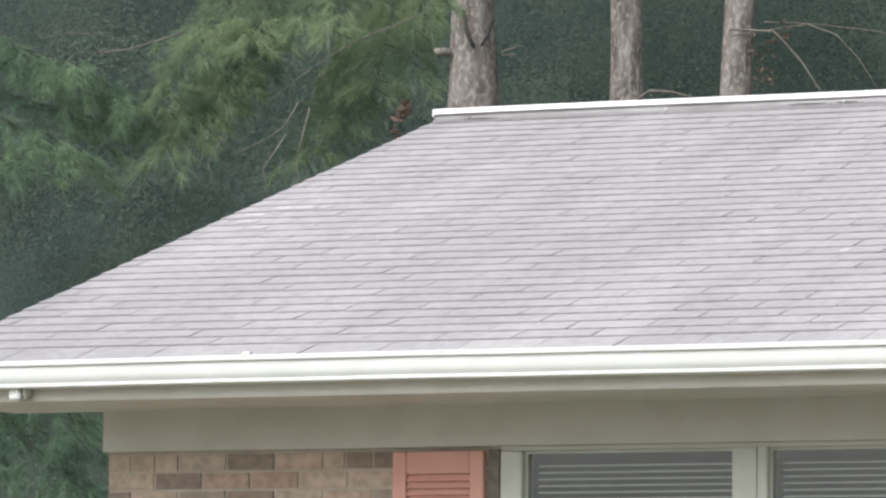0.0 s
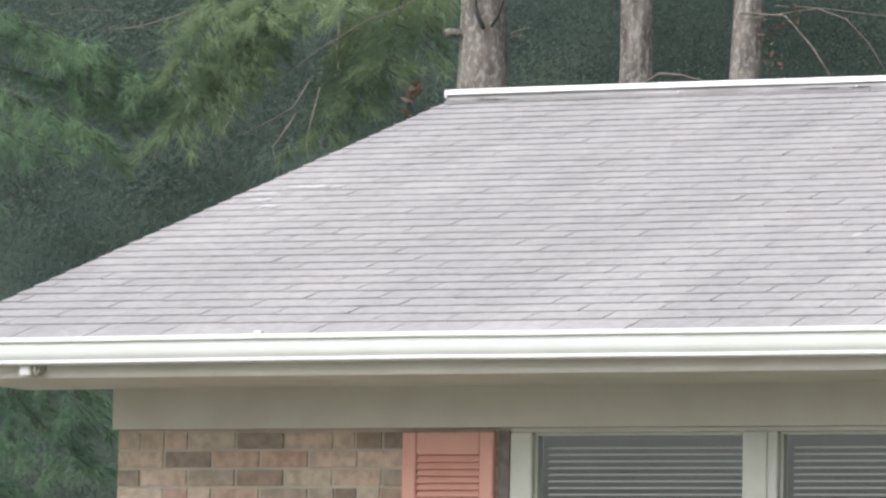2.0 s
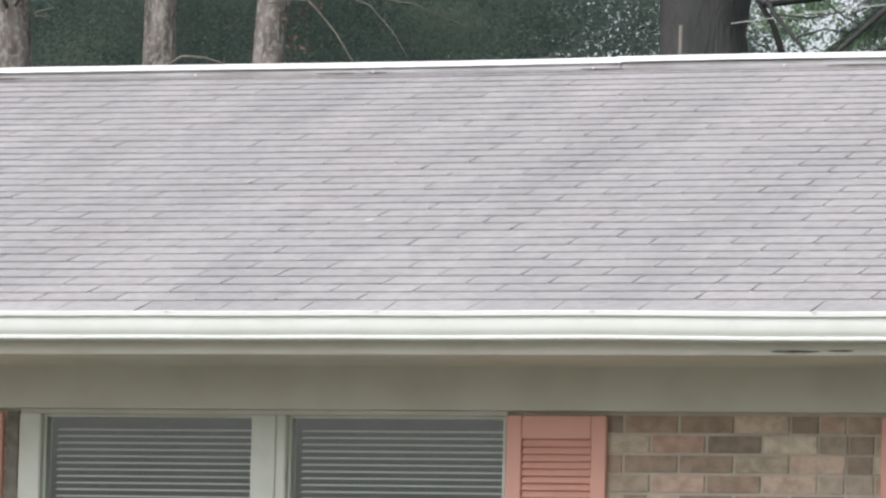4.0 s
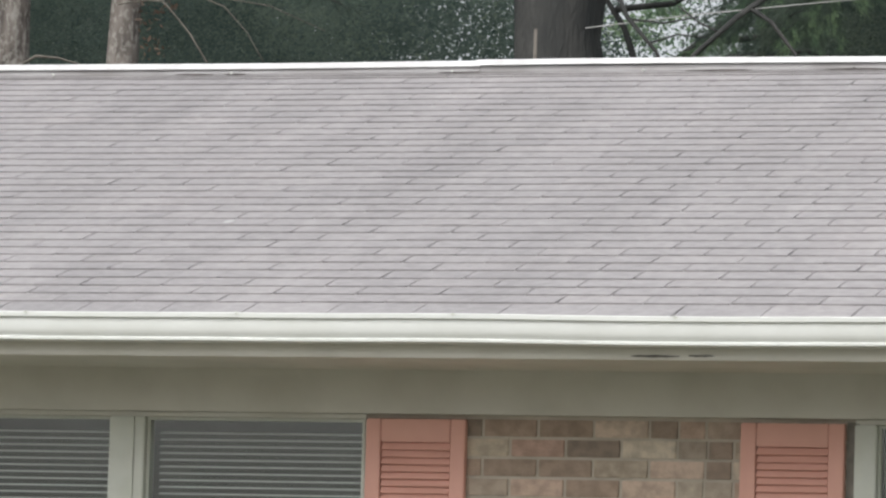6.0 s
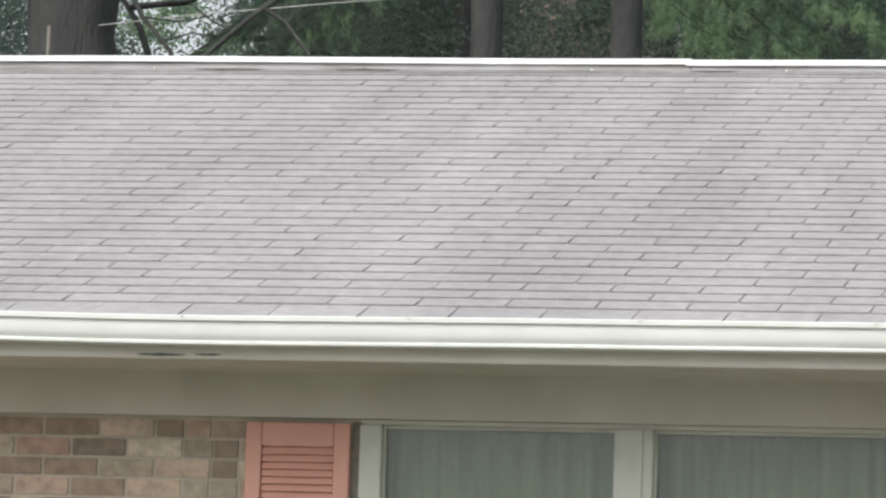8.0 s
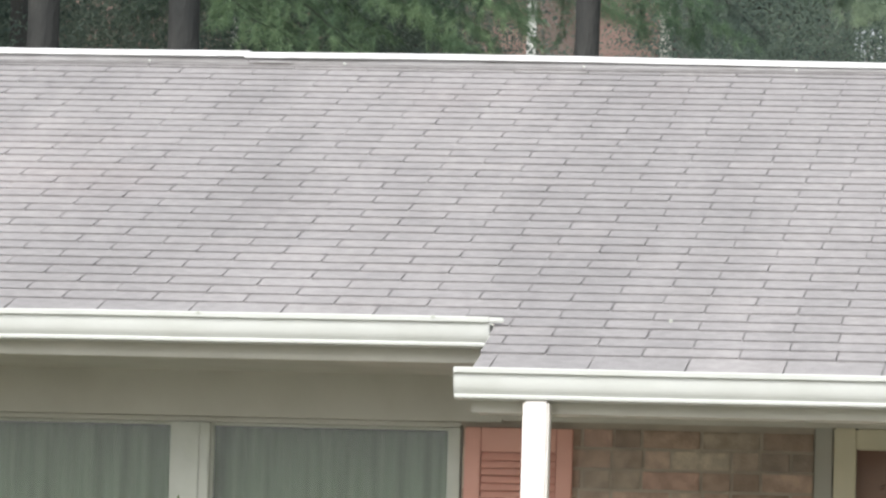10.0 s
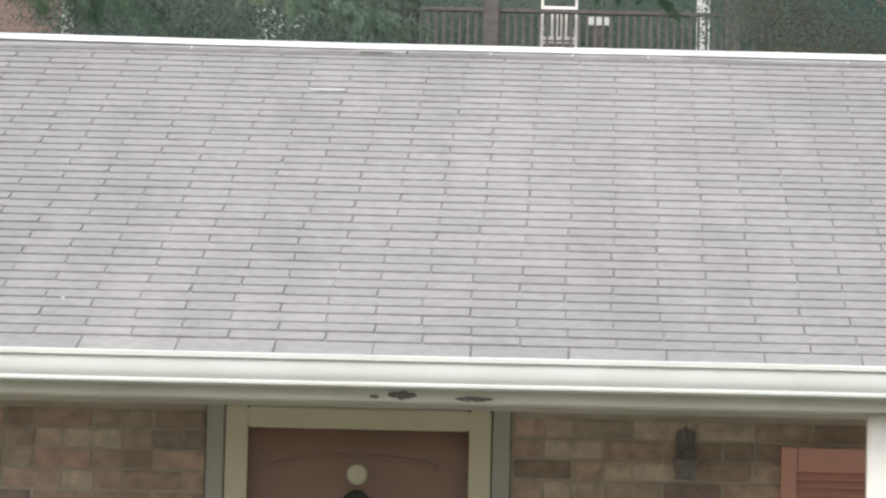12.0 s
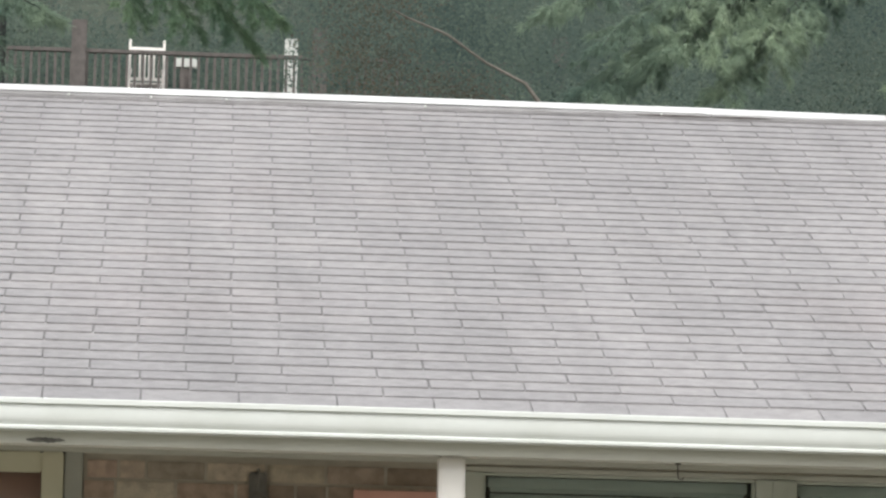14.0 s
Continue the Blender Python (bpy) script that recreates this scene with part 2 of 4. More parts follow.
def sweep_x(profile, x0, x1, steps=1, closed=True, wobble=None):
    """A bmesh of a profile of (y, z) pairs swept along x; wobble(x) gives a shift (dy, dz)."""
    bm = bmesh.new()
    rings = []
    for i in range(steps + 1):
        x = x0 + (x1 - x0) * i / steps
        dy, dz = wobble(x) if wobble else (0, 0)
        rings.append([bm.verts.new((x, y + dy, z + dz)) for y, z in profile])
    k = len(profile)
    for a, b in zip(rings, rings[1:]):
        for j in range(k if closed else k - 1):
            bm.faces.new((a[j], a[(j + 1) % k], b[(j + 1) % k], b[j]))
    if closed:
        bm.faces.new(rings[0][::-1])
        bm.faces.new(rings[-1])
    bmesh.ops.recalc_face_normals(bm, faces=bm.faces)
    return bm


def tube(bm, pts, radii, sides=7, lumpy=0.0, rng=random):
    """Adds a tapered tube along points to a bmesh."""
    rings, q = [], None
    for i, (p, r) in enumerate(zip(pts, radii)):
        d = (Vector(pts[min(i + 1, len(pts) - 1)]) - Vector(pts[max(i - 1, 0)])).normalized()
        q = d.to_track_quat("Z", "Y") if q is None else (q @ Vector((0, 0, 1))).rotation_difference(d) @ q
        ring = []
        for j in range(sides):
            a = 2 * math.pi * j / sides
            rr = r * (1 + lumpy * rng.uniform(-1, 1))
            ring.append(bm.verts.new(Vector(p) + q @ Vector((rr * math.cos(a), rr * math.sin(a), 0))))
        rings.append(ring)
    for a, b in zip(rings, rings[1:]):
        for j in range(sides):
            f = bm.faces.new((a[j], a[(j + 1) % sides], b[(j + 1) % sides], b[j]))
            f.smooth = True
    bm.faces.new(rings[-1])
    return bm


def raw_mesh(name, verts, size, material):
    """A mesh from an array of corners, each run of size corners one face."""
    n = len(verts)
    me = bpy.data.meshes.new(name)
    me.vertices.add(n)
    me.vertices.foreach_set("co", np.ascontiguousarray(verts, dtype=np.float32).ravel())
    me.loops.add(n)
    me.loops.foreach_set("vertex_index", np.arange(n, dtype=np.int32))
    me.polygons.add(n // size)
    me.polygons.foreach_set("loop_start", np.arange(0, n, size, dtype=np.int32))
    me.update(calc_edges=True)
    me.materials.append(material)
    return me


def unit(v):
    return v / np.maximum(np.linalg.norm(v, axis=-1, keepdims=True), 1e-9)


def needle_mesh(name, at, way, length, count, width, material, seed=0):
    """Tufts of long needles: at and way are arrays of places and directions."""
    rng = np.random.default_rng(seed)
    n = len(at)
    d = unit(way[:, None, :] + rng.normal(0, 0.55, (n, count, 3)))
    ln = length * rng.uniform(0.6, 1.15, (n, count, 1))
    base = at[:, None, :] + rng.normal(0, 0.012, (n, count, 3))
    tip = base + d * ln + np.array([0, 0, -0.22]) * ln
    side = unit(np.cross(d, rng.normal(0, 1, (n, count, 3)))) * width
    tri = np.stack([base - side, base + side, tip], axis=2)
    return raw_mesh(name, tri.reshape(-1, 3), 3, material)


def leaf_mesh(name, at, size, material, seed=0, outward=(0.0, 0.0, 0.0), fine=False):
    """Small leaves round each place; outward: the way in which most of them turn to the light; fine: pointed three-cornered ones."""
    rng = np.random.default_rng(seed)
    n = len(at)
    face = unit(rng.normal(0, 0.6, (n, 3)) + np.array(outward))
    u = unit(np.cross(face, rng.normal(0, 1, (n, 3))))
    v = np.cross(face, u)
    s = size * rng.uniform(0.5, 1.3, (n, 1))
    if fine:
        return raw_mesh(name, np.stack([at - u * s - v * s * 0.5, at + v * s * 0.55, at + u * s], axis=1).reshape(-1, 3), 3, material)
    quad = np.stack([at - u * s, at + v * s * 0.45, at + u * s, at - v * s * 0.45], axis=1)
    return raw_mesh(name, quad.reshape(-1, 3), 4, material)


def clumps(rng, centre, reach, count, per, spread):
    """Places of leaves in clumps inside an ellipsoid."""
    c = np.array(centre) + unit(rng.normal(0, 1, (count, 3))) * rng.uniform(0.35, 1.0, (count, 1)) * np.array(reach)
    return (c[:, None, :] + rng.normal(0, spread, (count, per, 3)) * np.array([1, 1, 0.7])).reshape(-1, 3)


# ---- ground ----
def ground_height(x, y):
    """Lawn that falls away towards the viewer; a wooded hillside behind the house."""
    z = 0.0
    if y < 15:
        z -= 0.5 * min(1, (15 - y) / 9) ** 1.5
    if y > 27:
        z += 0.118 * (y - 27)
    # Added rises left and right, a dark backing that shuts out the sky.
    if y > 40 and x < 0.34 * -y:
        z += min(0.16 * (y - 40), 14) * min(1, (-0.34 * y - x) / 4)
    if y > 95 and x > -0.035 * y:
        return z + min(0.6 * (y - 95), 22) * min(1, (x + 0.035 * y) / 4)
    if y > 100:
        z -= 0.118 * (y - 100) * min(1, (y - 100) / 60)
        z = max(z, 5)
    return z


def ground_sheet():
    bm = bmesh.new()
    xs = [-900, -400, -150, -80, -60] + [-50 + 2.5 * i for i in range(37)] + [50, 80, 150, 400, 900]
    ys = [-900, -300, -100, -40, -20, -8] + [2 * i for i in range(-2, 60)] + [130, 160, 220, 400, 900, 2500]
    grid = [[bm.verts.new((x, y, ground_height(x, y) + (0.04 * noise.noise((x * 0.3, y * 0.3, 0)) if abs(y - 20) > 8 else -0.005))) for x in xs] for y in ys]
    for a, b in zip(grid, grid[1:]):
        for j in range(len(xs) - 1):
            bm.faces.new((a[j], a[j + 1], b[j + 1], b[j])).smooth = True
    return bm


ground = tagged(part("ground", ground_sheet(), GRASS), "unseen pale lawn rising into a wooded hillside", "ground", kind="structure")

# ---- the brick house ----
WALL_Y, WEST, EAST, BACK = 17.45, -9.24, 6.3, 24.85
EAVE_Y, EAVE_Z, SLOPE = 16.707, 2.438, 0.3154
PORCH_Y, PORCH_X = 16.043, -1.85
RIDGE_Y, RAKE = 21.156, -9.68
HEAD = 2.125
OPENINGS = [(-7.607, 0.95, -5.71, HEAD), (-3.942, 0.95, -2.036, HEAD), (-0.837, 0.12, 0.196, 2.16), (1.478, 0.95, 3.62, HEAD)]
SHUTTERS = [-8.033, -5.708, -4.339, -2.024, 1.110, 3.66]


def clear(x0, z0, x1, z1):
    return all(x1 <= a or x0 >= c or z1 <= b or z0 >= d for a, b, c, d in OPENINGS)


def front_wall():
    """The mortar body of the front wall, cut round its openings."""
    cuts, x = [], WEST
    for a, b, c, d in OPENINGS:
        cuts.append((x, WALL_Y + 0.005, 0, a, WALL_Y + 0.22, 2.45))
        cuts.append((a, WALL_Y + 0.005, 0, c, WALL_Y + 0.22, b))
        cuts.append((a, WALL_Y + 0.005, d, c, WALL_Y + 0.22, 2.45))
        x = c
    cuts.append((x, WALL_Y + 0.005, 0, EAST, WALL_Y + 0.22, 2.45))
    return boxes(*cuts)


wall_front = tagged(part("wall_front", front_wall(), MORTAR), "mixed tan and red brick front wall with pale mortar", "wall", kind="structure")
for nm, cut in (("wall_west", (WEST, WALL_Y + 0.22, 0, WEST + 0.22, BACK, 2.45)), ("wall_east", (EAST - 0.22, WALL_Y + 0.22, 0, EAST, BACK, 2.45)),
                ("wall_back", (WEST + 0.22, BACK - 0.22, 0, EAST - 0.22, BACK, 2.45))):
    tagged(part(nm, boxes(cut), MORTAR), "plain masonry outer wall of the brick house", "wall", kind="structure")
for nm, x in (("gable_west", WEST), ("gable_east", EAST - 0.15)):
    bm = bmesh.new()
    tri = [(WALL_Y, 2.452), (BACK, 2.452), (RIDGE_Y, 3.72)]
    va = [bm.verts.new((x, y, z)) for y, z in tri]
    vb = [bm.verts.new((x + 0.15, y, z)) for y, z in tri]
    bm.faces.new(va), bm.faces.new(vb[::-1])
    for j in range(3):
        bm.faces.new((va[j], vb[j], vb[(j + 1) % 3], va[(j + 1) % 3]))
    bmesh.ops.recalc_face_normals(bm, faces=bm.faces)
    tagged(part(nm, bm, SOFFIT), "tan painted gable end under the roof", "wall", kind="structure")
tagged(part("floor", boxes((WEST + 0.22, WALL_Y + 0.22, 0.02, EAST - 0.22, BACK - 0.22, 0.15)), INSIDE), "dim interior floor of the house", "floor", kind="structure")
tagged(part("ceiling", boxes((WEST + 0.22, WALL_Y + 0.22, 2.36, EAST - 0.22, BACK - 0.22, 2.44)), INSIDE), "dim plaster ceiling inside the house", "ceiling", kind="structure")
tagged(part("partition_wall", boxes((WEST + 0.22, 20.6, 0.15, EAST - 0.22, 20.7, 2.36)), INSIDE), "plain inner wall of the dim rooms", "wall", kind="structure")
tagged(part("porch_slab", boxes((-2.1, 15.9, -0.02, 4.6, WALL_Y, 0.11), bevel=0.01), CONCRETE), "worn grey concrete porch slab", "porch floor", kind="structure")

# eaves: frieze on the wall, flat soffit, fascia behind the gutter
tagged(part("frieze_trim", boxes((WEST - 0.012, WALL_Y - 0.028, 2.135, -1.9, WALL_Y + 0.004, 2.302)), SOFFIT), "olive tan frieze board above brick and windows", "trim", kind="structure")
tagged(part("porch_frieze_trim", boxes((-1.9, WALL_Y - 0.028, 2.142, EAST, WALL_Y + 0.004, 2.203), bevel=0.004), SOFFIT), "tan frieze board above the porch wall", "trim", kind="structure")
tagged(part("soffit", boxes((RAKE + 0.03, EAVE_Y + 0.03, 2.291, PORCH_X, WALL_Y, 2.312)), SOFFIT), "flat olive tan painted eave soffit", "soffit", kind="structure")
tagged(part("fascia_trim", boxes((RAKE + 0.02, EAVE_Y + 0.005, 2.284, PORCH_X - 0.001, EAVE_Y + 0.03, 2.415), bevel=0.003), SOFFIT), "tan fascia board with patches of peeled paint", "trim", kind="structure")
tagged(part("porch_fascia_trim", boxes((PORCH_X + 0.002, PORCH_Y + 0.005, 2.083, EAST, PORCH_Y + 0.03, 2.205), bevel=0.003), SOFFIT), "tan porch fascia board, paint peeling", "trim", kind="structure")
tagged(part("porch_beam", boxes((PORCH_X + 0.004, PORCH_Y + 0.075, 2.088, EAST, PORCH_Y + 0.215, 2.22), bevel=0.004), SOFFIT), "tan painted beam carried by the porch posts", "beam", kind="structure")
tagged(part("porch_ceiling", boxes((PORCH_X + 0.004, PORCH_Y + 0.22, 2.205, EAST, WALL_Y - 0.03, 2.222)), SOFFIT), "tan painted porch ceiling boards", "ceiling", kind="structure")
# rake boards close the gable eave
n_up = Vector((0, -SLOPE, 1)).normalized()
for nm, x0, x1, drop in (("rake_trim", RAKE + 0.01, RAKE + 0.035, 0.13), ("rake_soffit", RAKE + 0.035, WEST, 0.03)):
    prof = [(EAVE_Y + 0.035, EAVE_Z - 0.02), (RIDGE_Y, EAVE_Z - 0.02 + SLOPE * (RIDGE_Y - EAVE_Y - 0.035)), (RIDGE_Y, EAVE_Z - 0.02 - drop + SLOPE * (RIDGE_Y - EAVE_Y - 0.035)), (EAVE_Y + 0.035, EAVE_Z - 0.02 - drop)]
    bm = sweep_x(prof, x0, x1)
    for v in bm.verts:
        if v.co.x < WEST - 0.1:
            v.co.x += 0.036 * (v.co.y - EAVE_Y) - 0.02
    tagged(part(nm, bm, SOFFIT), "tan painted board along the gable rake", "trim", kind="structure")

# patches of peeled paint
def peel_patch(x0, x1, y, z, h, seed):
    rng = random.Random(seed)
    bm = bmesh.new()
    k = 14
    lo = [bm.verts.new((x0 + (x1 - x0) * i / k, y, z - h * rng.uniform(0.55, 1) * math.sin(math.pi * (i + 0.3) / (k + 0.6)) ** 0.5)) for i in range(k + 1)]
    hi = [bm.verts.new((x0 + (x1 - x0) * i / k, y, z + h * rng.uniform(0.55, 1) * math.sin(math.pi * (i + 0.3) / (k + 0.6)) ** 0.5)) for i in range(k + 1)]
    for j in range(k):
        bm.faces.new((lo[j], lo[j + 1], hi[j + 1], hi[j]))
    return bm


# ---- roof: deck, courses of shingle tabs ----
ALONG = math.hypot(1, SLOPE)
UP = Vector((0, 1, SLOPE)) / ALONG
LIMIT = (RIDGE_Y - EAVE_Y) * ALONG
PITCH, TAB, SKEW = 0.1287, 0.307, 0.027


def course_line(r, x):
    """How far up the slope the lower edge of course r lies at x; the courses sink a little towards the porch and rise at the gable."""
    k = min(1, max(0, (x + 3.6) / 4.6))
    return 0.056 - 0.066 * k + 0.05 * max(0, (-7.6 - x) / 1.7) + PITCH * r


def rake_at(s):
    """The shingles' edge along the gable."""
    return -9.715 + 0.034 * s


def on_roof(x, s, n=0.0):
    """The point s metres up the front slope from the main eave, n above the deck."""
    return Vector((x, EAVE_Y, EAVE_Z - 0.014)) + UP * s + n_up * n


def roof_deck():
    bm = bmesh.new()
    s_porch = -(EAVE_Y - PORCH_Y) * ALONG + 0.012
    outline = [(rake_at(0) + 0.02, 0.012), (PORCH_X + 0.012, 0.012), (PORCH_X + 0.012, s_porch), (EAST + 0.4, s_porch), (EAST + 0.4, LIMIT), (rake_at(LIMIT) + 0.02, LIMIT)]
    top = [bm.verts.new(on_roof(x, s, 0.0032)) for x, s in outline]
    low = [bm.verts.new(on_roof(x, s, -0.018)) for x, s in outline]
    bm.faces.new(top), bm.faces.new(low[::-1])
    for j in range(len(outline)):
        bm.faces.new((top[j], low[j], low[(j + 1) % 6], top[(j + 1) % 6]))
    # the far slope, mirrored
    back = [bm.verts.new((x, 2 * RIDGE_Y - y + 0.0, z)) for x, y, z in (on_roof(RAKE + 0.02, 0), on_roof(EAST + 0.4, 0), on_roof(EAST + 0.4, LIMIT - 0.002), on_roof(rake_at(LIMIT) + 0.02, LIMIT - 0.002))]
    bm.faces.new(back)
    bmesh.ops.recalc_face_normals(bm, faces=bm.faces)
    return bm


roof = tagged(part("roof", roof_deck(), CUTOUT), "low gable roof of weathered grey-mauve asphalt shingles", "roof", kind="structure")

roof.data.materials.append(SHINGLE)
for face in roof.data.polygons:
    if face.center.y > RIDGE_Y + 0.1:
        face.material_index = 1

rng_roof = random.Random(5)
TAB_LIST = []
for r in range(-5, 36):
    wave = rng_roof.uniform(-0.004, 0.004)
    mid = max(0, 0.09 + PITCH * r)
    west = PORCH_X if r < -1 else rake_at(mid)
    first = -3.793 + SKEW * mid + TAB / 2 * (r % 2) + rng_roof.uniform(-0.006, 0.006)
    k = math.floor((west - first) / TAB)
    while first + TAB * k < EAST + 0.38:
        xa, xb = max(first + TAB * k, west), min(first + TAB * (k + 1), EAST + 0.4)
        k += 1
        if r == -1:
            xa = max(xa, PORCH_X)
        if xb - xa < 0.03:
            continue
        s0, s1 = course_line(r, (xa + xb) / 2) + wave, course_line(r + 1, (xa + xb) / 2) + wave
        if r == -5:
            s0 = -(EAVE_Y - PORCH_Y) * ALONG - 0.004
        if r == 0 and xb <= PORCH_X + 0.1:
            s0 = -0.03
        if s0 < LIMIT - 0.05:
            TAB_LIST.append((r, xa, xb, s0, min(s1 + 0.03, LIMIT)))


def tab_corners(xa, xb, s0, s1, rng):
    """Eight corners of one tab: thin, its lower edge lifted over the course below, its sides a little askew."""
    gap = rng.uniform(0.0021, 0.0036)
    lift = rng.uniform(-0.0008, 0.0018)
    da, db = rng.uniform(-0.003, 0.003), rng.uniform(-0.003, 0.003)
    xa, xb = xa + gap + rng.uniform(-0.0015, 0.0015), xb - gap + rng.uniform(-0.0015, 0.0015)
    lo_a, lo_b = s0 + da, s0 + db
    lean = SKEW * (s1 - s0)
    return [on_roof(xa, lo_a, 0.0100 + lift), on_roof(xb, lo_b, 0.0100 + lift), on_roof(xb + lean, s1, 0.0035), on_roof(xa + lean, s1, 0.0035),
            on_roof(xa, lo_a + 0.0015, 0.0045), on_roof(xb, lo_b + 0.0015, 0.0045), on_roof(xb + lean, s1, -0.003), on_roof(xa + lean, s1, -0.003)]


BOX_FACES = ((0, 1, 2, 3), (0, 4, 5, 1), (1, 5, 6, 2), (3, 7, 4, 0))


def joined_tabs(tabs):
    rng = random.Random(9)
    verts, faces = [], []
    for r, xa, xb, s0, s1 in tabs:
        b = len(verts)
        verts += [tuple(v) for v in tab_corners(xa, xb, s0, s1, rng)]
        faces += [tuple(b + i for i in f) for f in BOX_FACES]
    me = bpy.data.meshes.new("shingles")
    me.from_pydata(verts, [], faces)
    me.update()
    me.materials.append(SHINGLE)
    return me


NEAR_TABS = [t for t in TAB_LIST if -1.9 < t[1] < 3.2 and t[0] <= 9 and t[2] - t[1] > 0.29][:290]

near_set = set(NEAR_TABS)
tagged(part("shingles", joined_tabs([t for t in TAB_LIST if t not in near_set]), None, roof), "courses of weathered grey-mauve three-tab shingles", kind="stuff")

bm = bmesh.new()
rows = []
for i in range(56):
    x = rake_at(LIMIT) + 0.02 + (EAST + 0.38 - rake_at(LIMIT)) * i / 55
    lo = LIMIT - 0.075 + 0.004 * noise.noise((x * 2.3, 1, 0))
    rows.append([bm.verts.new(on_roof(x, lo, 0.008)), bm.verts.new(on_roof(x, lo, 0.0175)), bm.verts.new(on_roof(x, LIMIT - 0.012, 0.027)), bm.verts.new(on_roof(x, LIMIT, 0.02))])
for p, q in zip(rows, rows[1:]):
    for j in range(3):
        bm.faces.new((p[j], q[j], q[j + 1], p[j + 1]))
bmesh.ops.recalc_face_normals(bm, faces=bm.faces)
part("ridge_course", bm, SHINGLE, roof, "doubled strip of shingle under the ridge flange")

# one pale scuffed patch and loose bits on the shingles
def scuff(x0, x1, r, seed):
    """A ragged pale patch lying on the exposed face of course r."""
    rg = random.Random(seed)
    s0 = course_line(r, x0)
    bm = bmesh.new()
    k = 10
    row = []
    for i in range(k + 1):
        x = x0 + (x1 - x0) * i / k
        a, b = rg.uniform(0.01, 0.035), rg.uniform(0.07, 0.112)
        row.append((bm.verts.new(on_roof(x, s0 + a, 0.0135 - 0.045 * a)), bm.verts.new(on_roof(x, s0 + b, 0.0135 - 0.045 * b))))
    for p, q in zip(row, row[1:]):
        bm.faces.new((p[0], q[0], q[1], p[1]))
    return bm


for x0, x1, r, sd in ((-9.46, -9.27, 20, 1), (-9.54, -9.45, 19, 2), (-9.25, -9.2, 20, 3), (-9.5, -9.42, 18, 4), (-9.4, -9.32, 17, 5), (-0.60, -0.46, 29, 6), (-6.53, -6.5, 11, 7)):
    part("scuff", scuff(x0, x1, r, sd), SCUFF, roof, "pale scuffed patch on the shingles")


# ---- ridge cap: overlapping metal lengths ----
def cap_profile(lift=0.0):
    zc = EAVE_Z + SLOPE * (RIDGE_Y - EAVE_Y) + lift
    return [(RIDGE_Y - 0.06, zc + 0.014), (RIDGE_Y - 0.058, zc + 0.034), (RIDGE_Y - 0.05, zc + 0.039), (RIDGE_Y, zc + 0.046), (RIDGE_Y + 0.05, zc + 0.039), (RIDGE_Y + 0.058, zc + 0.034), (RIDGE_Y + 0.06, zc + 0.014), (RIDGE_Y, zc + 0.018)]


def flange_profile():
    zc = EAVE_Z + SLOPE * (RIDGE_Y - EAVE_Y)
    return [(RIDGE_Y - 0.074, zc - 0.017), (RIDGE_Y - 0.074, zc - 0.010), (RIDGE_Y - 0.048, zc + 0.004), (RIDGE_Y - 0.046, zc + 0.015), (RIDGE_Y + 0.057, zc + 0.015), (RIDGE_Y + 0.074, zc - 0.010), (RIDGE_Y + 0.074, zc - 0.024), (RIDGE_Y, zc + 0.0)]


ridge_cap = tagged(new("ridge_cap"), "white metal ridge cap with dark rust stains along its flange", "ridge cap")
JOINTS = [-9.53, -6.44, -3.40, -0.31, 2.78, EAST + 0.42]
for i, (a, b) in enumerate(zip(JOINTS, JOINTS[1:])):
    sag = [0.0, 0.001, 0.0, 0.0, -0.004][i]
    part("cap_length", sweep_x(cap_profile([0.0, 0.0035, -0.002, -0.011, -0.013][i]), a - (0.02 if i else 0), b, 24, True,
                               lambda x, a=a, b=b, sag=sag: (0.002 * noise.noise((x * 0.8, 0, 0)), 0.005 * noise.noise((x * 0.6, 3, 0)) + sag * math.sin(math.pi * (x - a) / (b - a)) - (0.010 * min(1, max(0, (x + 2.0) / 1.7)) if a < -3 and b > -1 else 0) - 0.006 * max(0, x - 2.78))), RIDGE, ridge_cap)
zc = EAVE_Z + SLOPE * (RIDGE_Y - EAVE_Y)
for a, b in zip(JOINTS, JOINTS[1:]):
    part("flange", sweep_x(flange_profile(), a, b - 0.004, 12, True, lambda x: (0.004 * noise.noise((x * 1.1, 7, 0)), 0.0025 * noise.noise((x * 0.9, 4, 0)))), FLANGE, ridge_cap, "dirty grey nailing flange")
bm = boxes((-9.545, RIDGE_Y - 0.06, zc + 0.002, -9.531, RIDGE_Y + 0.06, zc + 0.04), bevel=0.004)
part("cap_end", bm, RIDGE, ridge_cap)
for x, w in ((-7.74, 0.09), (-7.55, 0.05), (-6.52, 0.10), (-5.38, 0.15), (-4.78, 0.14), (-3.30, 0.10), (-0.36, 0.07), (2.62, 0.16), (2.9, 0.12), (-9.3, 0.08)):
    part("stain", peel_patch(x - w, x + w, RIDGE_Y - 0.079, zc - 0.014, 0.004, int(x * 31)), STAIN, ridge_cap, "dark rust stain under the flange")
for i in range(42):
    x = -9.35 + 0.305 * i + 0.05 * math.sin(i * 7.1)
    if i % 3 and not (-0.4 < x < 0.7):
        continue
    bm = bmesh.new()
    bmesh.ops.create_uvsphere(bm, u_segments=8, v_segments=5, radius=0.0055, matrix=Matrix.Translation((x, RIDGE_Y - 0.076, zc - 0.010)))
    part("nail", bm, STAIN if (i * 7) % 5 == 0 else GUTTER, ridge_cap)


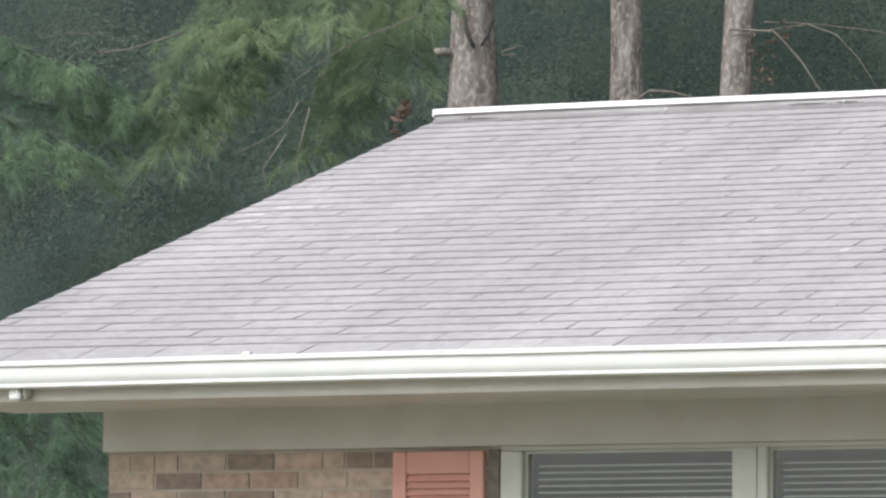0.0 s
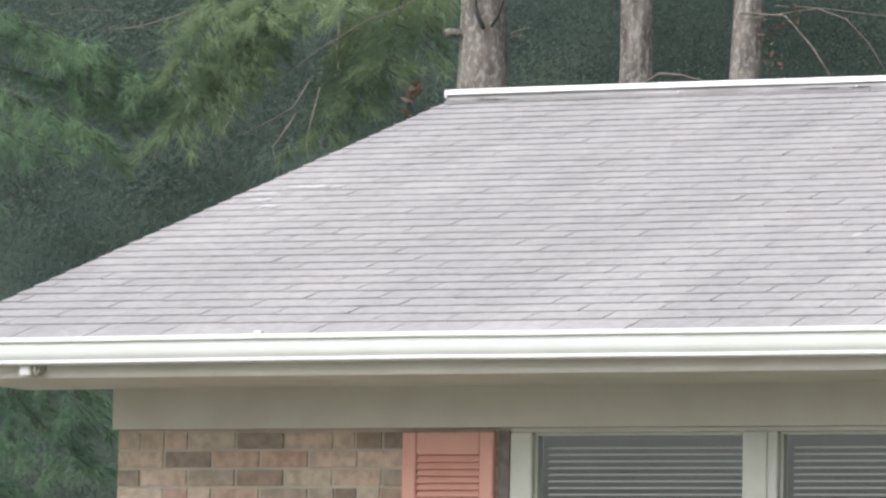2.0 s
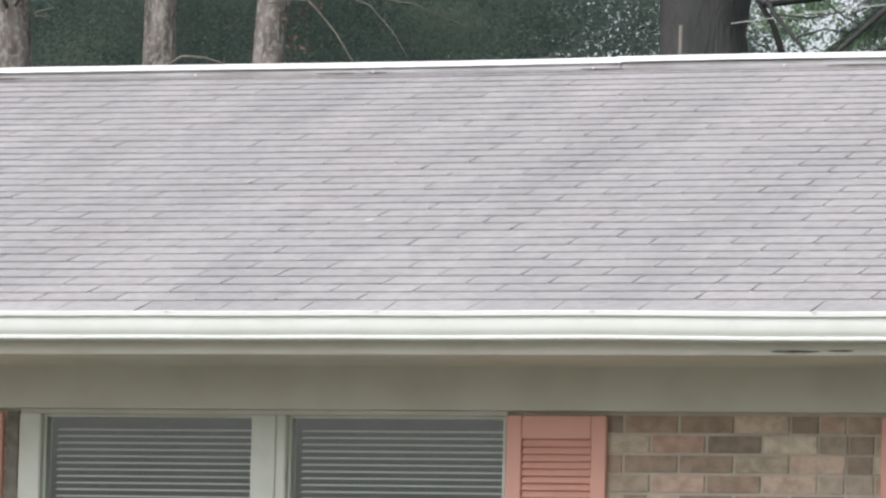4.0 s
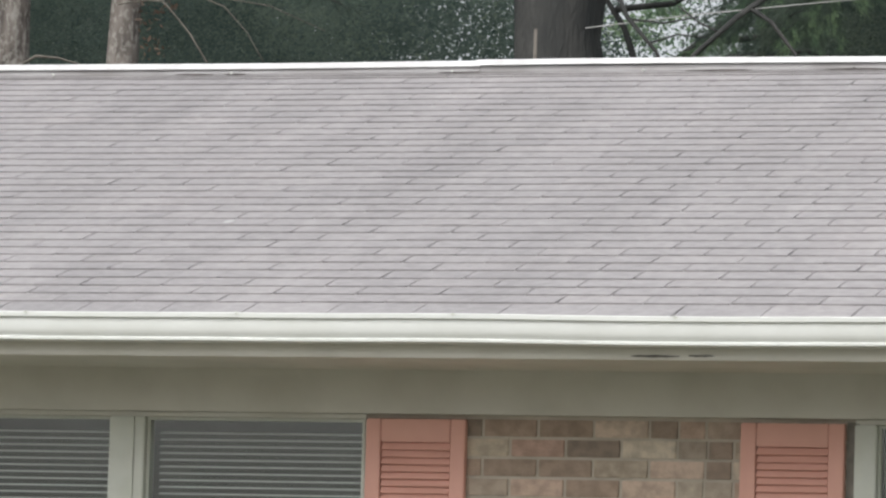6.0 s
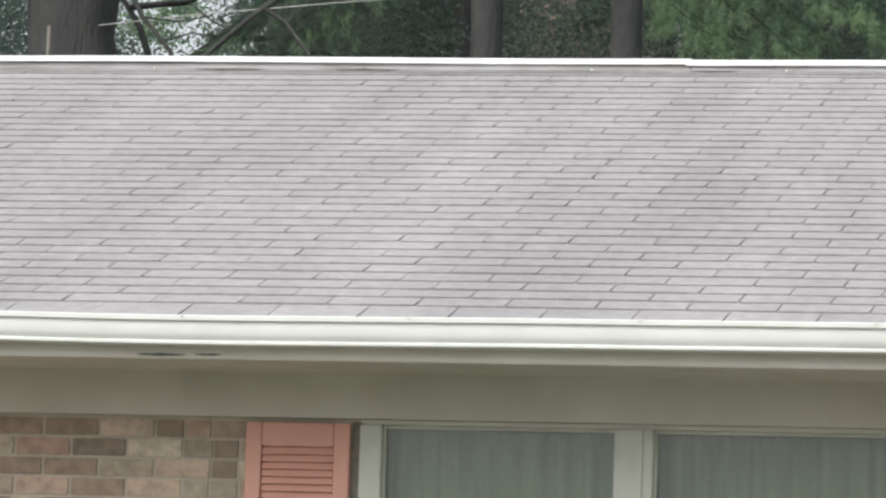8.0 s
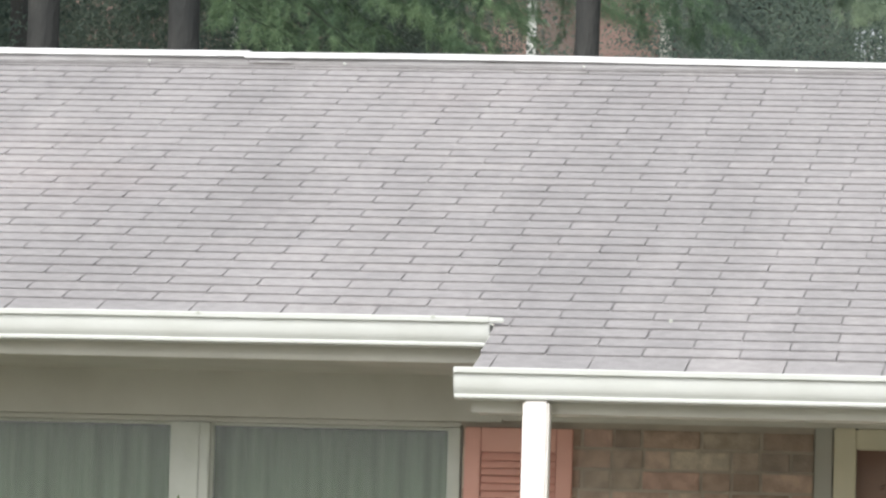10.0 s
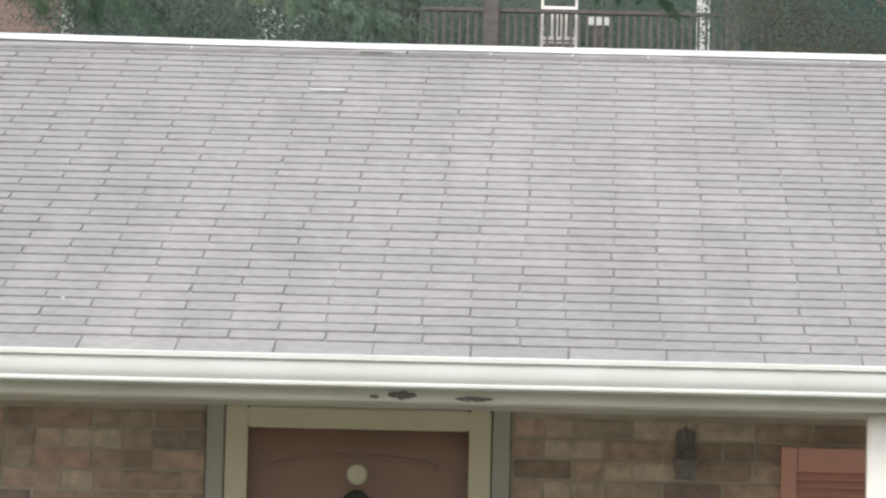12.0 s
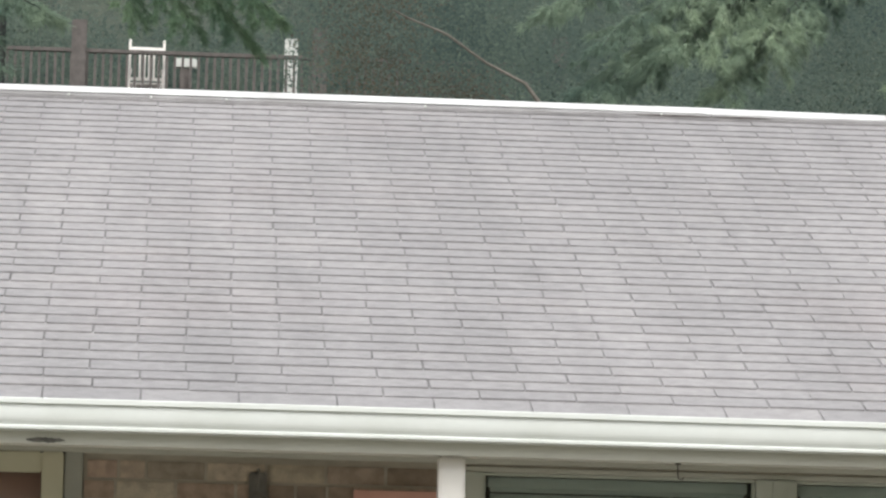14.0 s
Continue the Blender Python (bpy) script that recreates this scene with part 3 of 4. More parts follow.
# ---- gutters ----
def gutter_profile(y, z):
    """K-style: back, flat floor, stepped front, rolled lip; y, z are at the lip's top."""
    t = 0.004
    outer = [(0.115, -0.012), (0.115, -0.098), (0.026, -0.098), (0.020, -0.095), (0.019, -0.088), (0.025, -0.083), (0.0215, -0.078), (0.017, -0.071), (0.0138, -0.063), (0.0118, -0.054), (0.0106, -0.045), (0.0102, -0.036), (0.0105, -0.028), (0.013, -0.021), (-0.001, -0.017), (-0.002, -0.003), (0.001, 0.0), (0.016, 0.0), (0.018, -0.003)]
    inner = [(0.018, -0.008), (0.017, -0.012), (0.020, -0.03), (0.018, -0.044), (0.022, -0.068), (0.034, -0.090), (0.109, -0.092), (0.109, -0.012)]
    return [(y + a, z + b) for a, b in outer + inner]


def sag_of(x):
    return (0.0, 0.004 * noise.noise((x * 0.35, 8, 0)) - 0.010 * math.exp(-((x + 4.35) / 0.55) ** 2) * 0.6 + 0.003 * noise.noise((x * 1.5, 2, 0)))


gutter = tagged(new("gutter"), "long white enamelled eave gutter, slightly sagging, with spike heads", "gutter")
part("trough", sweep_x(gutter_profile(EAVE_Y - 0.105, EAVE_Z - 0.0105), -9.93, -1.865, 90, True, sag_of), GUTTER, gutter)
part("end_cap", boxes((-1.866, EAVE_Y - 0.092, EAVE_Z - 0.1, -1.86, EAVE_Y + 0.002, EAVE_Z - 0.03), bevel=0.002), GUTTER, gutter)
part("lip_end", boxes((-1.865, EAVE_Y - 0.107, EAVE_Z - 0.028, -1.815, EAVE_Y - 0.09, EAVE_Z - 0.0105), bevel=0.004), GUTTER, gutter)
for i in range(11):
    x = -9.02 + 0.775 * i
    bm = boxes((x - 0.006, EAVE_Y - 0.111, EAVE_Z - 0.019 + sag_of(x)[1], x + 0.006, EAVE_Y - 0.106, EAVE_Z - 0.009 + sag_of(x)[1]), bevel=0.002)
    part("spike_head", bm, TRIM, gutter)
part("drip_tab", boxes((-8.255, EAVE_Y - 0.107, EAVE_Z - 0.011, -8.225, EAVE_Y - 0.08, EAVE_Z + 0.002), bevel=0.002), GUTTER, gutter)

porch_z = EAVE_Z - (EAVE_Y - PORCH_Y) * SLOPE
porch_gutter = tagged(new("porch_gutter"), "white enamelled gutter along the porch eave", "gutter")
part("trough", sweep_x(gutter_profile(PORCH_Y - 0.105, porch_z - 0.010), -1.893, EAST + 0.4, 60, True, lambda x: (0, 0.003 * noise.noise((x * 0.5, 5, 0)))), GUTTER, porch_gutter)
part("end_cap", sweep_x([(PORCH_Y - 0.1, porch_z - 0.03), (PORCH_Y - 0.07, porch_z - 0.1), (PORCH_Y + 0.008, porch_z - 0.1), (PORCH_Y + 0.008, porch_z - 0.012), (PORCH_Y - 0.1, porch_z - 0.012)], -1.8965, -1.8935), GUTTER, porch_gutter)

outlet = tagged(new("gutter_outlet"), "short white downspout outlet with a dull strap under the gutter", "downspout")
part("outlet_stub", boxes((-9.238, EAVE_Y - 0.06, 2.288, -9.192, EAVE_Y - 0.015, 2.345), bevel=0.005), GUTTER, outlet)
part("elbow", boxes((-9.190, EAVE_Y - 0.05, 2.293, -9.163, EAVE_Y + 0.004, 2.338), bevel=0.008), CASING, outlet, "dull olive strap")
for x0, x1, y, z, h, sd in ((-4.55, -4.38, EAVE_Y + 0.003, 2.296, 0.006, 1), (-4.35, -4.26, EAVE_Y + 0.003, 2.298, 0.005, 2), (-0.262, -0.232, PORCH_Y + 0.003, 2.096, 0.008, 3),
                            (-0.205, -0.115, PORCH_Y + 0.003, 2.102, 0.016, 4), (0.005, 0.125, PORCH_Y + 0.003, 2.095, 0.010, 5)):
    tagged(part("peeled_patch", peel_patch(x0, x1, y, z, h, sd), PEEL), "dark bare patch where fascia paint has peeled", "peeling paint", kind="structure")


# ---- windows ----
def window(name, x0, z0, x1, z1, panes, filling, label):
    """A cased double window: casing, mullion, sashes, glass, and blinds or curtains."""
    win = tagged(new(name), label, "window", kind="structure")
    y = WALL_Y
    edges = [(x0 + 0.004, panes[0][0]), (panes[0][1], panes[1][0]), (panes[1][1], x1 - 0.004)]
    for i, (a, b) in enumerate(edges):
        part("mullion" if i == 1 else "jamb", boxes((a, y - 0.012, z0 + 0.06, b, y + 0.1, z1 - 0.009), bevel=0.004), TRIM, win)
        if i == 1:
            part("mullion_bead", boxes(((a + b) / 2 - 0.012, y - 0.02, z0 + 0.06, (a + b) / 2 + 0.03, y - 0.0125, z1 - 0.012), bevel=0.002), TRIM, win)
    part("head", boxes((x0 + 0.004, y - 0.004, z1 - 0.008, x1 - 0.004, y + 0.1, z1 + 0.009), bevel=0.003), SOFFIT, win)
    part("window_sill", boxes((x0 - 0.03, y - 0.06, z0, x1 + 0.03, y + 0.12, z0 + 0.06), bevel=0.006), TRIM, win)
    for a, b in panes:
        zm = (z0 + z1) / 2 - 0.1
        sash = part("window_frame", boxes((a, y + 0.022, z1 - 0.019, b, y + 0.05, z1 - 0.009), (a, y + 0.022, z0 + 0.06, b, y + 0.05, z0 + 0.1), (a, y + 0.022, zm, b, y + 0.05, zm + 0.03),
                                          (a, y + 0.022, z0 + 0.1, a + 0.01, y + 0.05, z1 - 0.019), (b - 0.01, y + 0.022, z0 + 0.1, b, y + 0.05, z1 - 0.019)), TRIM, win)
        pane = part("pane", boxes((a + 0.01, y + 0.034, z0 + 0.09, b - 0.01, y + 0.038, z1 - 0.018)), GLASS, win)
        pane.visible_shadow = False
        if filling == "blinds":
            me = None
            n = int((z1 - z0 - 0.16) / 0.0245)
            for i in range(n):
                z = z1 - 0.062 - 0.0245 * i
                bm = boxes((-(b - a) / 2 + 0.03, -0.0115, -0.0007, (b - a) / 2 - 0.03, 0.0115, 0.0007))
                bmesh.ops.rotate(bm, verts=bm.verts, matrix=Matrix.Rotation(radians(58 if x0 > 0 else 17), 3, "X"))
                me = me or mesh_of("slat", bm, BLIND)
                part("slat", me, None, win, at=((a + b) / 2, y + 0.085, z))
            if x0 > 0:
                part("head_rail", boxes((a + 0.02, y + 0.07, z1 - 0.056, b - 0.02, y + 0.1, z1 - 0.02), bevel=0.003), BLIND, win)
        else:
            bm = bmesh.new()
            k = 90
            cols = []
            for i in range(k + 1):
                u = i / k
                yy = y + 0.12 + 0.014 * math.sin(u * 47 + 2 * math.sin(u * 9)) + 0.008 * math.sin(u * 113)
                cols.append((bm.verts.new((a + (b - a) * u, yy, z0 + 0.1)), bm.verts.new((a + (b - a) * u, yy, z1 - 0.02))))
            for p, q in zip(cols, cols[1:]):
                bm.faces.new((p[0], q[0], q[1], p[1])).smooth = True
            part("curtain", bm, CURTAIN, win, "sage green pleated sheer curtain")
    return win


W = OPENINGS
window("window_1", *W[0], [(-7.517, -6.690), (-6.554, -5.729)], "blinds", "double sash window in grey-white casing with horizontal mini blinds")
window("window_2", *W[1], [(-3.860, -3.038), (-2.906, -2.078)], "curtain", "double sash window in grey-white casing with sage curtains drawn")
window("window_3", *W[3], [(1.552, 2.485), (2.621, 3.56)], "blinds", "double porch window in grey-white casing with lowered blinds")


# ---- louvred shutters ----
def shutter(x, top=2.117):
    sh = tagged(new("window_shutter"), "pale salmon pink louvred wooden shutter beside a window", "shutter", "salmon shutters")
    sh.location = (x, WALL_Y - 0.001, 0)
    w, z0 = 0.369, 0.95
    for a in (0, w - 0.055):
        part("stile", boxes((a, -0.03, z0, a + 0.055, 0, top), bevel=0.003), SALMON, sh)
    for a, b in ((top - 0.082, top), (z0, z0 + 0.09), (1.50, 1.56)):
        part("rail", boxes((0.056, -0.028, a, w - 0.056, -0.001, b), bevel=0.003), SALMON, sh)
    part("backing", boxes((0.056, -0.006, z0 + 0.09, w - 0.056, -0.001, top - 0.082)), SALMON, sh)
    bm = boxes((0.057, -0.0145, -0.0028, w - 0.057, 0.0145, 0.0028), bevel=0.001)
    bmesh.ops.rotate(bm, verts=bm.verts, matrix=Matrix.Rotation(radians(57), 3, "X"))
    me = mesh_of("louvre", bm, SALMON)
    z = top - 0.098
    while z > z0 + 0.1:
        if not 1.49 < z < 1.57:
            part("louvre", me, None, sh, at=(0, -0.0165, z))
        z -= 0.0258
    return sh


first = shutter(SHUTTERS[0])
for x in SHUTTERS[1:]:
    copy_thing(first, pose(x, WALL_Y - 0.001, -0.075 if 1 < x < 2 else 0))
# dark strips stand in for the shaded brick gap between shutter and casing
for x in (-7.657, -3.968):
    tagged(part("reveal_trim", boxes((x + 0.002, WALL_Y - 0.004, 0.95, x + 0.046, WALL_Y + 0.006, 2.125)), GAP_SHADE), "dark strip for the shaded gap beside the window casing", "trim", kind="structure")

# ---- porch: door and posts ----
door = tagged(new("door_1"), "closed cream storm door over a red-brown panelled entrance door", "door", kind="structure")
y = WALL_Y
part("casing", boxes((-0.835, y - 0.02, 0.12, -0.774, y + 0.1, 2.158), bevel=0.004), CASING, door)
part("casing", boxes((0.133, y - 0.02, 0.12, 0.194, y + 0.1, 2.158), bevel=0.004), CASING, door)
# Dark strip stands in for the shadow line above the door frame.
part("casing", boxes((-0.774, y - 0.01, 2.145, 0.133, y + 0.1, 2.158), bevel=0.002), DARKROOF, door, "dark strip for the shadow over the storm door")
frame_part = part("storm_frame", boxes((-0.77, y - 0.028, 0.14, -0.694, y + 0.012, 2.142), (0.054, y - 0.028, 0.14, 0.129, y + 0.012, 2.142), (-0.694, y - 0.027, 2.07, 0.054, y + 0.011, 2.141),
                                       (-0.694, y - 0.027, 0.14, 0.054, y + 0.011, 0.5), bevel=0.005), CREAM, door)
pane = part("pane", boxes((-0.696, y - 0.006, 0.49, 0.056, y - 0.002, 2.075)), DOORGLASS, door)
pane.visible_shadow = False
slab = part("door_leaf", boxes((-0.77, y + 0.05, 0.14, 0.13, y + 0.095, 2.14)), DOORRED, door, "red-brown entrance door")
arc = [(-0.33 + 0.29 * math.sin(q), y + 0.048, 1.955 + 0.03 * math.cos(q * 1.4)) for q in np.linspace(-1.4, 1.4, 15)]
part("arched_moulding", tube(bmesh.new(), arc, [0.007] * 15, 8), DOORRED, slab)
for z0, z1 in ((0.3, 0.95), (1.05, 1.75)):
    for x0, x1 in ((-0.66, -0.36), (-0.28, 0.02)):
        part("door_panel", boxes((x0, y + 0.04, z0, x1, y + 0.052, z1), bevel=0.008), DOORRED, slab)
bm = bmesh.new()
bmesh.ops.create_cone(bm, cap_ends=True, segments=32, radius1=0.037, radius2=0.030, depth=0.014, matrix=Matrix.Translation((-0.322, y - 0.01, 1.919)) @ Matrix.Rotation(radians(90), 4, "X"))
part("door_ornament", bm, CREAM, door, "round cream ornament")
bm = bmesh.new()
bmesh.ops.create_uvsphere(bm, u_segments=20, v_segments=12, radius=0.05, matrix=Matrix.Translation((-0.324, y + 0.036, 1.805)) @ Matrix.Diagonal((1.05, 0.25, 1.25, 1)))
part("knocker_plate", bm, STAIN, slab, "dark oval knocker plate")
part("door_handle", boxes((0.075, y - 0.06, 1.0, 0.1, y - 0.029, 1.12), bevel=0.005), STAIN, door)
part("threshold", boxes((-0.83, y - 0.06, 0.112, 0.19, y + 0.1, 0.139)), CONCRETE, door)


def porch_post(x, y, top):
    post = tagged(new("porch_post"), "white painted square wooden porch post", "post", "porch posts")
    post.location = (x, y, 0)
    part("shaft", boxes((-0.0415, -0.0415, 0.19, 0.0415, 0.0415, top), bevel=0.008), POSTW, post)
    part("base", boxes((-0.055, -0.055, 0.11, 0.055, 0.055, 0.19), bevel=0.006), POSTW, post)
    return post


porch_post(-1.636, PORCH_Y - 0.042, 2.118)
porch_post(1.342, PORCH_Y + 0.145, 2.087)

lamp = tagged(new("wall_lantern"), "dull bronze wall lantern on the brick beside the door", "lamp")
lamp.location = (0.785, 0, 1.963)
part("back_plate", boxes((-0.03, WALL_Y - 0.016, -0.02, 0.03, WALL_Y - 0.004, 0.13), bevel=0.005), LANTERN, lamp)
part("stem", tube(bmesh.new(), [(0, WALL_Y - 0.012, 0.12), (0, WALL_Y - 0.05, 0.135), (0, WALL_Y - 0.085, 0.11), (0, WALL_Y - 0.09, 0.055)], [0.006] * 4, 8), LANTERN, lamp)
bm = bmesh.new()
bmesh.ops.create_cone(bm, cap_ends=True, segments=6, radius1=0.056, radius2=0.012, depth=0.035, matrix=Matrix.Translation((0, WALL_Y - 0.09, 0.04)))
part("cap", bm, LANTERN, lamp)
bm = bmesh.new()
bmesh.ops.create_cone(bm, cap_ends=True, segments=6, radius1=0.036, radius2=0.048, depth=0.062, matrix=Matrix.Translation((0, WALL_Y - 0.09, -0.009)))
part("cage", bm, LANTERN, lamp)
hook = tagged(new("plant_hook"), "small dark metal hook under the porch beam", "hook")
bm = bmesh.new()
tube(bm, [(2.06, PORCH_Y + 0.14, 2.09), (2.06, PORCH_Y + 0.14, 2.055), (2.062, PORCH_Y + 0.14, 2.04), (2.072, PORCH_Y + 0.14, 2.034), (2.08, PORCH_Y + 0.14, 2.042)], [0.0022] * 5, 6)
part("hook_rod", bm, STAIN, hook)
part("hook_plate", boxes((2.05, PORCH_Y + 0.135, 2.082, 2.07, PORCH_Y + 0.145, 2.0875), bevel=0.002), STAIN, hook)


# ---- shrubs under the windows ----
def shrub(x, y, top, width, seed):
    rng = np.random.default_rng(seed)
    bush = tagged(new("shrub"), "leafy yellow-green garden shrub below the window", "shrub", "foundation shrubs")
    bm = bmesh.new()
    rg = random.Random(seed)
    for i in range(9):
        a = rg.uniform(0, 6.3)
        e = Vector((x + width * 0.7 * math.cos(a), y + 0.25 * math.sin(a), top * rg.uniform(0.6, 0.98)))
        tube(bm, [(x, y, 0), (Vector((x, y, 0)) + e) / 2 + Vector((0, 0, 0.15)), e], [0.014, 0.009, 0.003], 5)
    part("stems", bm, DARKBARK, bush)
    at = clumps(rng, (x, y, top * 0.55), (width, 0.28, top * 0.36), 90, 26, 0.05)
    tip = np.array([x, y - 0.02, top - 0.03]) + rng.normal(0, 0.016, (26, 3))
    part("foliage", leaf_mesh("foliage", np.concatenate([at, tip]), 0.03, LEAF, seed), None, bush)


shrub(-4.29, 17.12, 1.80, 0.3, 3)
shrub(-3.75, 17.12, 1.76, 0.3, 4)
shrub(-2.95, 17.12, 1.82, 0.3, 6)
shrub(-7.09, 17.12, 1.77, 0.35, 5)


# ---- pines ----
def bough(base, tip, rng, start=0.4, side=0.5, sag=0.10):
    """Axis points, tuft places and tuft directions of one drooping pine bough."""
    base, tip = np.array(base, float), np.array(tip, float)
    length = np.linalg.norm(tip - base)
    k = 24
    u = np.linspace(0, 1, k)[:, None]
    axis = base + (tip - base) * u + np.array([0, 0, 1.0]) * length * sag * (np.sin(u * math.pi) * (1 - 0.4 * u))
    axis += rng.normal(0, 0.012 * length * 0.15, axis.shape) * u
    ahead = unit(axis[-1] - axis[-4])
    at, way, twigs = [], [], []
    span = np.linspace(start, 1.0, int(max(10, length * (1 - start) / 0.06)))
    for i, s in enumerate(span):
        f = s * (k - 1)
        j = min(int(f), k - 2)
        p = axis[j] + (axis[j + 1] - axis[j]) * (f - j)
        d = unit(axis[j + 1] - axis[j])
        out = unit(np.cross(d, [0, 0, 1.0])) * (1 if i % 2 else -1)
        reach = side * (0.35 + 0.65 * math.sin(math.pi * min(1, (1.05 - s) / (1.05 - start)) ** 0.7)) * rng.uniform(0.6, 1.2)
        w = unit(d * rng.uniform(0.5, 1.0) + out * rng.uniform(0.5, 1.0) + np.array([0, 0, rng.uniform(-0.45, 0.12)]))
        end = p + w * reach + np.array([0, 0, -0.16 * reach])
        twigs.append((p, end))
        for v in np.arange(0.25, 1.01, 0.055 / max(reach, 0.1)):
            at.append(p + (end - p) * v + rng.normal(0, 0.018, 3))
            way.append(unit(w + np.array([0, 0, -0.12]) + 0.5 * rng.normal(0, 0.4, 3)))
    return axis, np.array(at), np.array(way), twigs, length


def pine(x, y, radii, top, bark, needles, boughs, label, seed=1, needle=0.12, count=22, width=0.0022, lean=0.0, low=None):
    """A pine: tapered trunk, limbs with twigs, and a crown of needle tufts."""
    rng = np.random.default_rng(seed)
    rg = random.Random(seed)
    tree = tagged(new("pine_tree"), label, "tree", "pines behind the house")
    g = ground_height(x, y) - 0.2
    zs = [g, g + 0.6, g + 2, 4.6, 5.4, 5.8, 6.3, 8, 11, top]
    r0, r1 = radii
    rr = [r0 * 1.4, r0 * 1.15, r0 * 1.05, r0 * 1.0, r0 * 0.98, r0 * 0.9, r1, r1 * 0.93, r1 * 0.7, 0.03]
    bm = bmesh.new()
    pts = [(x + lean * (z - 5.8) + rg.uniform(-0.02, 0.02), y, z) for z in zs]
    tube(bm, pts, rr, 14, 0.05, rg)
    part("trunk", bm, bark, tree)
    ats, ways = [], []
    # upper whorls, above the eye's view, give the tree its crown
    full = list(boughs)
    z = low or 8.5
    while z < top - 0.5:
        for q in range(3):
            a = rg.uniform(0, 6.28)
            ln = max(0.6, (top - z) * 0.30) * rg.uniform(0.8, 1.1)
            full.append(((x + lean * (z - 5.8), y, z), (x + ln * math.cos(a), y + ln * math.sin(a), z - 0.12 * ln), 0.35, 0.6))
        z += 2.2
    for bs, tp, start, side in full:
        axis, at, way, twigs, length = bough(bs, tp, rng, start, side)
        wood = bmesh.new()
        tube(wood, [tuple(p) for p in axis[::3]], list(np.linspace(0.005 + 0.0025 * length, 0.0015, len(axis[::3]))), 6)
        for p, e in twigs[::2]:
            tube(wood, [tuple(p), tuple(e)], [0.004, 0.0015], 3)
        part("limb", wood, DARKBARK, tree)
        ats.append(at), ways.append(way)
    if ats:
        part("crown", needle_mesh("crown", np.concatenate(ats), np.concatenate(ways), needle, count, width, needles, seed), None, tree)
    return tree


# the lichened pine whose long pale boughs hang out past the gable
t1 = pine(-15.05, 34.0, (0.205, 0.155), 15, BARK, NEEDLE_PALE, [
    ((-15.0, 33.9, 7.0), (-13.85, 26.8, 4.45), 0.60, 0.30), ((-15.0, 33.9, 7.2), (-13.77, 27.1, 4.63), 0.60, 0.30), ((-15.0, 33.9, 7.4), (-13.98, 27.0, 4.78), 0.62, 0.30),
    ((-15.0, 33.9, 7.3), (-13.68, 27.2, 4.87), 0.62, 0.28), ((-15.0, 33.9, 7.7), (-13.80, 27.0, 5.05), 0.60, 0.30), ((-15.0, 33.9, 7.7), (-13.52, 27.2, 5.17), 0.60, 0.30),
    ((-15.0, 33.9, 8.0), (-13.20, 27.3, 5.27), 0.60, 0.30), ((-15.0, 33.9, 8.0), (-12.86, 27.0, 5.16), 0.66, 0.24), ((-15.0, 33.9, 7.4), (-13.26, 27.6, 4.51), 0.76, 0.26),
    ((-15.0, 33.9, 7.5), (-13.07, 27.7, 4.69), 0.74, 0.26), ((-15.0, 33.9, 7.7), (-12.86, 27.6, 4.86), 0.74, 0.26), ((-15.0, 33.9, 7.6), (-12.77, 27.9, 5.03), 0.76, 0.24),
    ((-15.0, 33.9, 7.8), (-13.37, 28.2, 4.96), 0.78, 0.22), ((-15.0, 33.9, 7.9), (-12.73, 28.0, 5.31), 0.76, 0.22)],
    "tall pine with lichened grey bark and pale drooping boughs", 11, 0.12, 28, 0.0025)
# the nearer, greener pine beyond the gable
pine(-17.2, 27.6, (0.20, 0.17), 13, BARK, NEEDLE_MID, [
    ((-17.1, 27.5, 5.15), (-14.22, 27.0, 4.80), 0.62, 0.40), ((-17.1, 27.5, 4.85), (-14.38, 26.7, 4.50), 0.6, 0.42), ((-17.1, 27.5, 4.75), (-14.62, 26.4, 4.36), 0.6, 0.42),
    ((-17.1, 27.5, 5.25), (-14.45, 26.9, 5.00), 0.55, 0.40), ((-17.1, 27.5, 4.9), (-14.30, 27.2, 4.66), 0.6, 0.36), ((-17.1, 27.5, 4.45), (-14.85, 26.0, 4.10), 0.6, 0.36), ((-17.1, 27.5, 4.2), (-13.95, 26.0, 2.75), 0.3, 0.55),
    ((-17.1, 27.5, 3.9), (-13.85, 25.7, 2.45), 0.3, 0.5), ((-17.1, 27.5, 3.5), (-14.2, 25.5, 2.2), 0.3, 0.5)], "green pine with feathery boughs beside the house", 12, 0.12, 28, 0.0025)
pine(-13.92, 34.2, (0.130, 0.120), 14, BARK, NEEDLE_DARK, [], "slim pine with scaly grey lichened trunk", 13)
t3 = pine(-13.00, 34.0, (0.122, 0.105), 14, BARK, NEEDLE_DARK, [((-13.0, 34, 6.5), (-11.2, 33.4, 5.9), 0.5, 0.3)], "slim pine with scaly pale grey trunk", 14, lean=0.02)
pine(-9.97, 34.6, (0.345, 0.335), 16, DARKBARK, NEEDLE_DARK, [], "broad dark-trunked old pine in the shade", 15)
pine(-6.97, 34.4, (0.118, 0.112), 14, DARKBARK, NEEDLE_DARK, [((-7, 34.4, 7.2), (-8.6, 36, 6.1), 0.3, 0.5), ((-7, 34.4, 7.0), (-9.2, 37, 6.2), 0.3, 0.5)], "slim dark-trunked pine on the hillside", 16)
